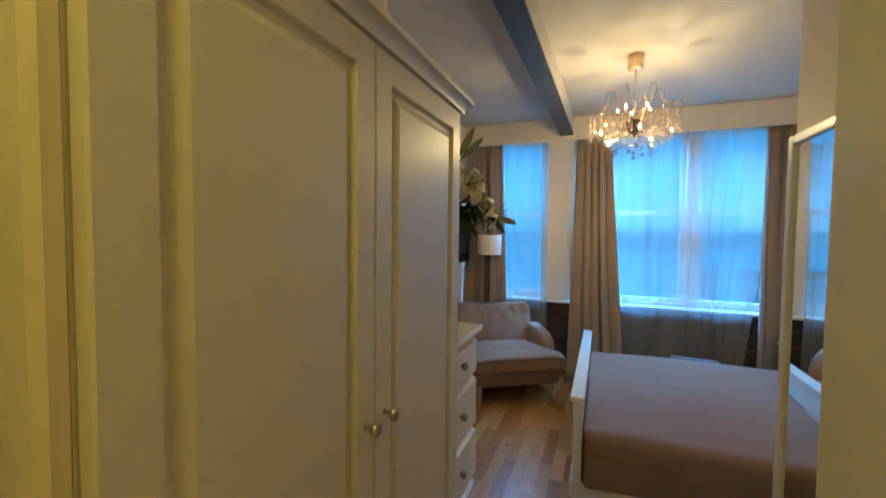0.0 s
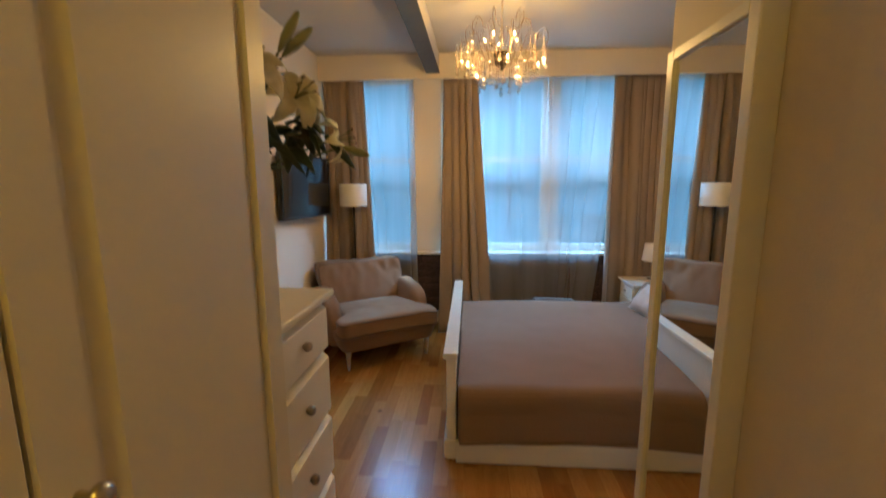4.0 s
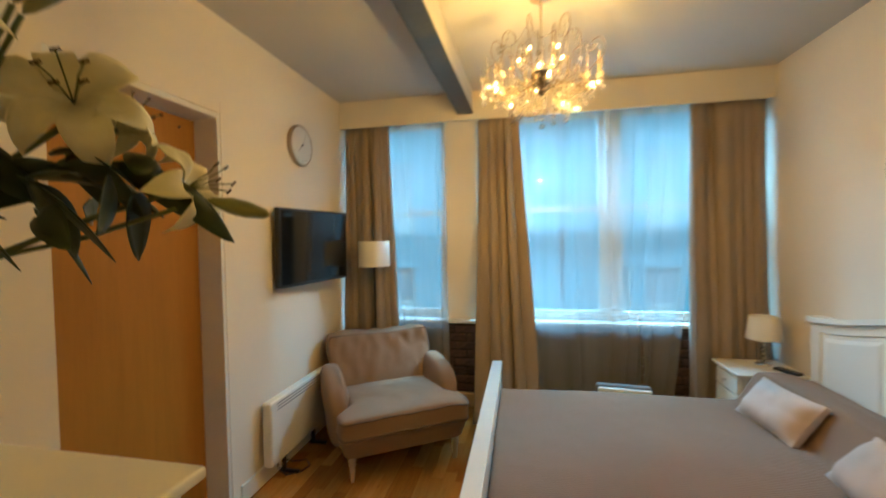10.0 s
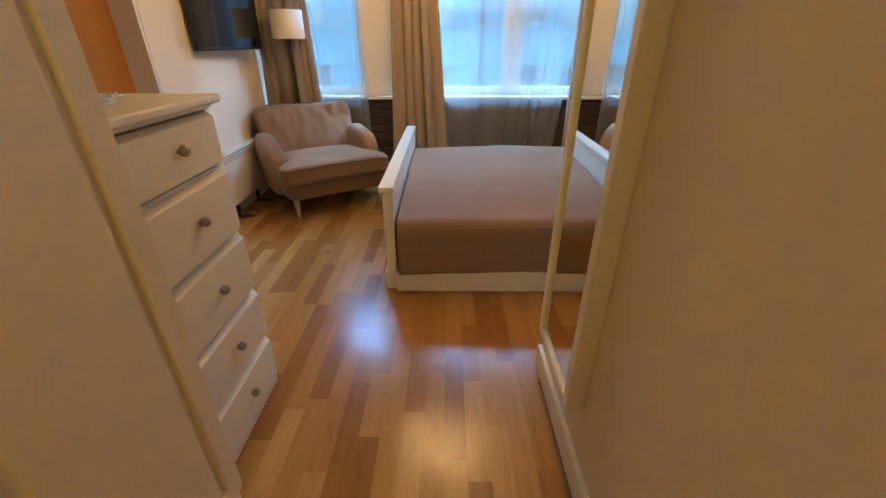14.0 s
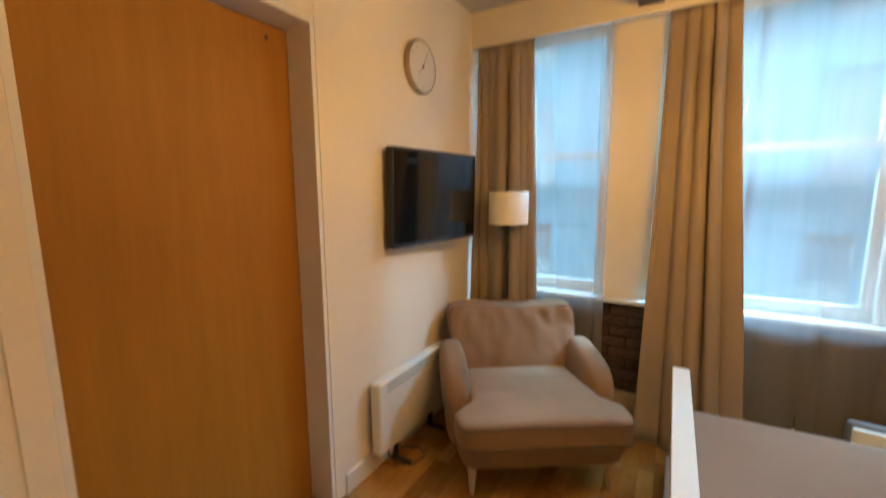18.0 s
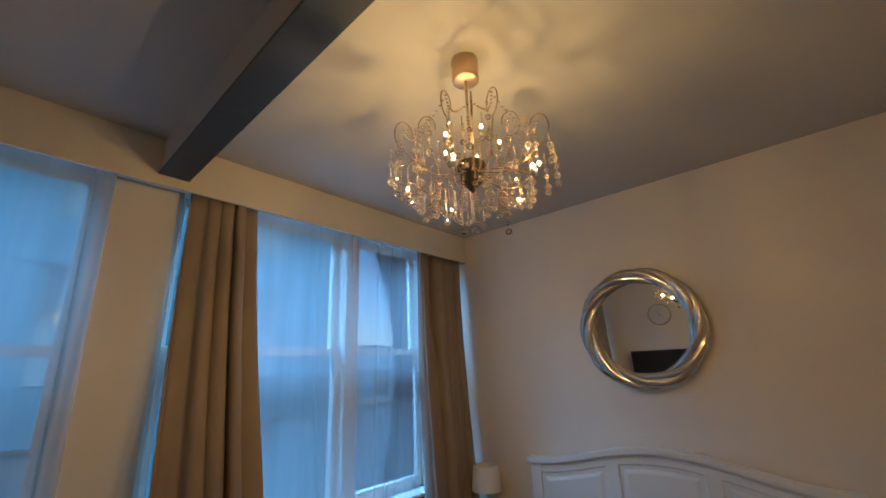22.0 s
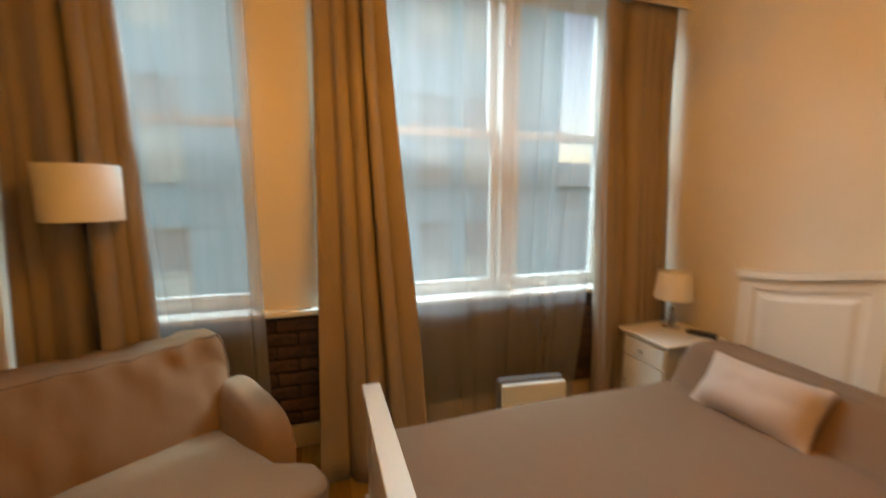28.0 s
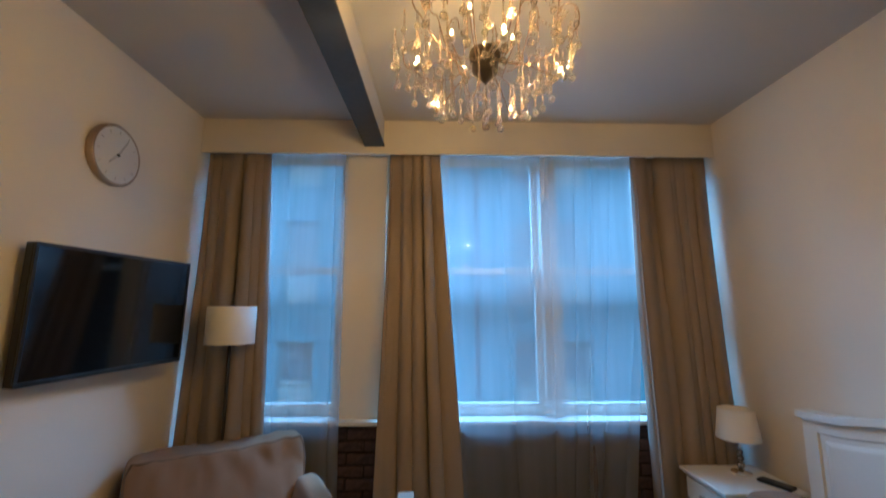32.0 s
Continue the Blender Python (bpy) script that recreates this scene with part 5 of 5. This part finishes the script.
for i in range(12):
    a0, a1 = 2 * math.pi * i / 12 + 0.15, 2 * math.pi * (i + 1) / 12 + 0.15
    r0, z0 = (0.25, 2.28) if i % 2 else (0.15, 2.40)
    r1, z1 = (0.15, 2.40) if i % 2 else (0.25, 2.28)
    for k in range(13):
        t = k / 12
        r, z, a = r0 + (r1 - r0) * t, z0 + (z1 - z0) * t - 0.05 * math.sin(math.pi * t), a0 + (a1 - a0) * t
        bead(r * math.cos(a), r * math.sin(a), z)
beads_mesh = bpy.data.meshes.new("crystal_bead")
beads_mesh.from_pydata(bead_verts, [], bead_faces)
beads_mesh.materials.append(BEADS)
beads_ob = tagged(new("crystal_bead", beads_mesh), "strings of small clear crystal beads", "", "", "stuff")
beads_ob.parent = ch

# ---- across the street ----
structure("ground", box(-150, 150, 4.96, 400, -9.2, -9.0), ROADM, "dark asphalt street far below", "street")
fa = thing("apartment_building", "pale rendered building across a narrow street with rows of windows", "building", pose(0, 11.0, 0))
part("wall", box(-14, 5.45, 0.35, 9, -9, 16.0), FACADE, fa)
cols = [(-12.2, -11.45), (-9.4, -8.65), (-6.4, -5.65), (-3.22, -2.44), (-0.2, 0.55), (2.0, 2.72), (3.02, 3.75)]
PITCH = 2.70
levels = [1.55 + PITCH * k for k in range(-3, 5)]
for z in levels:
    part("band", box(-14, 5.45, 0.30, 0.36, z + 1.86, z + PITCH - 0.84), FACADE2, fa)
    edge = -14.0
    for a, c in cols + [(5.45, 5.45)]:
        if a - edge > 0.02:
            part("pier", box(edge, a, 0.05, 0.36, z - 0.02, z + 1.85), FACADE, fa)
        edge = c
    part("spandrel", box(-14, 5.45, 0.02, 0.37, z - 0.84, z - 0.03), FACADE, fa)
    part("sill_course", box(-14, 5.45, 0.0, 0.05, z - 0.08, z - 0.025), FACADE, fa)
    for n, (a, c) in enumerate(cols):
        wdw = part("window", box(a, c, 0.20, 0.26, z, z + 1.85), FWIN, fa)
        for z0, z1 in ((z, z + 0.06), (z + 0.93, z + 1.0), (z + 1.79, z + 1.85)):
            part("window_frame", box(a, c, 0.15, 0.21, z0, z1), FBLIND, wdw)
        for x0 in (a, c - 0.05):
            part("window_frame", box(x0, x0 + 0.05, 0.15, 0.21, z + 0.06, z + 1.79), FBLIND, wdw)
        part("blind", box(a + 0.06, c - 0.06, 0.185, 0.199, z + (0.08 if (n + int(z)) % 3 else 0.42), z + 0.92), FBLIND, wdw)
part("downpipe", tube([(1.17, 0.0, -9), (1.17, 0.0, 15.5)], 0.04), DARKGREY, fa)
lb = thing("low_building", "low grey building with a pale hipped roof further down the street", "building", pose(0, 0, 0))
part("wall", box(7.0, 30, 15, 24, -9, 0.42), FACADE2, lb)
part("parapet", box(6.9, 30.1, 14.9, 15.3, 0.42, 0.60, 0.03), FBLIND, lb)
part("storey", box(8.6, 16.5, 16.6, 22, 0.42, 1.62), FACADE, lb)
hip = bmesh.new()
foot = [hip.verts.new(q) for q in ((8.4, 16.4, 1.62), (16.7, 16.4, 1.62), (16.7, 22.2, 1.62), (8.4, 22.2, 1.62))]
ridge = [hip.verts.new(q) for q in ((11.4, 19.3, 2.75), (13.8, 19.3, 2.75))]
for q in ((foot[0], foot[1], ridge[1], ridge[0]), (foot[1], foot[2], ridge[1]), (foot[2], foot[3], ridge[0], ridge[1]), (foot[3], foot[0], ridge[0]), (foot[3], foot[2], foot[1], foot[0])):
    hip.faces.new(q)
part("roof", hip, FBLIND, lb, "pale hipped roof")
for k in range(4):
    x0 = 9.1 + 1.8 * k
    part("window", box(x0, x0 + 1.1, 16.55, 16.62, 0.72, 1.42), FWIN, lb)
fb = thing("far_building", "long pale building at the end of the street", "building", pose(0, 0, 0))
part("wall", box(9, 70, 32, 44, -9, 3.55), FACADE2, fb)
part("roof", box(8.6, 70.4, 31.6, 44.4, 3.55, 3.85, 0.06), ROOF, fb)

# ---- bricks below the sill ----
RK = random.Random(2)
brick_meshes = []
for lx in (0.205, 0.205, 0.095):
    bb = box(-lx / 2, lx / 2, -0.012, 0.012, -0.031, 0.031, 0.005, 1)
    for v in bb.verts:
        v.co += Vector((RK.uniform(-1, 1), RK.uniform(-1, 1), RK.uniform(-1, 1))) * 0.0022
    me = bpy.data.meshes.new("brick")
    bb.to_mesh(me)
    bb.free()
    me.materials.append(BRICK)
    brick_meshes.append(me)
row = 0
z = 0.16
while z < 0.70:
    x = LX + 0.11 - (0.107 if row % 2 else 0)
    while x < RX - 0.06:
        o = new("brick", brick_meshes[RK.randrange(2)])
        o.parent = brick_base
        o.matrix_world = pose(x, WY + 0.009 + RK.uniform(-0.004, 0.002), z, RK.uniform(-1, 1), RK.uniform(-1, 1), RK.uniform(-1.5, 1.5))
        x += 0.215
    z += 0.0735
    row += 1

# ---- oak strips ----
def oak_random(m, per_island):
    n, l = m.node_tree.nodes, m.node_tree.links
    mapping = n["Mapping"]
    src = n.new("ShaderNodeNewGeometry").outputs["Random Per Island"] if per_island else n.new("ShaderNodeObjectInfo").outputs["Random"]
    times = n.new("ShaderNodeMath")
    times.operation = "MULTIPLY"
    times.inputs[1].default_value = 37
    l.new(src, times.inputs[0])
    comb = n.new("ShaderNodeCombineXYZ")
    for k in ("X", "Y", "Z"):
        l.new(times.outputs["Value"], comb.inputs[k])
    l.new(comb.outputs["Vector"], mapping.inputs["Location"])
    for link in list(l):
        if per_island and link.from_node.bl_idname == "ShaderNodeObjectInfo":
            to = link.to_socket
            l.remove(link)
            l.new(src, to)


OAK2 = OAK.copy()
oak_random(OAK, False)
oak_random(OAK2, True)
floor_ob = bpy.data.objects["floor"]
RF = random.Random(9)
PW = 0.075
lengths = (0.30, 0.36, 0.42, 0.50)
plank_meshes = []
for ln in lengths:
    bb = box(-PW / 2 + 0.0001, PW / 2 - 0.0001, -ln / 2 + 0.0001, ln / 2 - 0.0001, -0.012, 0)
    me = bpy.data.meshes.new("oak_strip")
    bb.to_mesh(me)
    bb.free()
    me.materials.append(OAK)
    plank_meshes.append(me)
verts, faces = [], []
i, near = 0, 0
x = LX - 0.2 + PW / 2
while x < RX:
    y = -1.18 - RF.uniform(0, 0.3)
    while y < 4.60:
        k = RF.randrange(4)
        ln = lengths[k]
        cy = y + ln / 2
        inside = (x > AX or cy > AY) and (x < MX or cy > MY - 0.1)
        if inside:
            if -0.85 < x < 0.78 and 1.15 < cy < 3.35 and near < 300 and not (x > 0.15 and cy > 2.5):
                o = new("oak_strip", plank_meshes[k])
                o.parent = floor_ob
                o.location = (x, cy, RF.uniform(-0.0003, 0.0003))
                near += 1
            else:
                n0 = len(verts)
                a, c, e, f = max(x - PW / 2 + 0.0002, LX - 0.2), min(x + PW / 2 - 0.0002, RX), max(y + 0.0002, -1.18), min(y + ln - 0.0002, 4.61)
                verts += [(a, e, -0.012), (c, e, -0.012), (c, f, -0.012), (a, f, -0.012), (a, e, 0), (c, e, 0), (c, f, 0), (a, f, 0)]
                faces += [tuple(n0 + q for q in face) for face in ((4, 5, 6, 7), (0, 1, 5, 4), (1, 2, 6, 5), (2, 3, 7, 6), (3, 0, 4, 7))]
        y += ln
    x += PW
me = bpy.data.meshes.new("oak_strips")
me.from_pydata(verts, [], faces)
me.materials.append(OAK2)
tagged(new("oak_strips", me), "warm brown oak floor strips of mixed tone", "", "", "stuff").parent = floor_ob
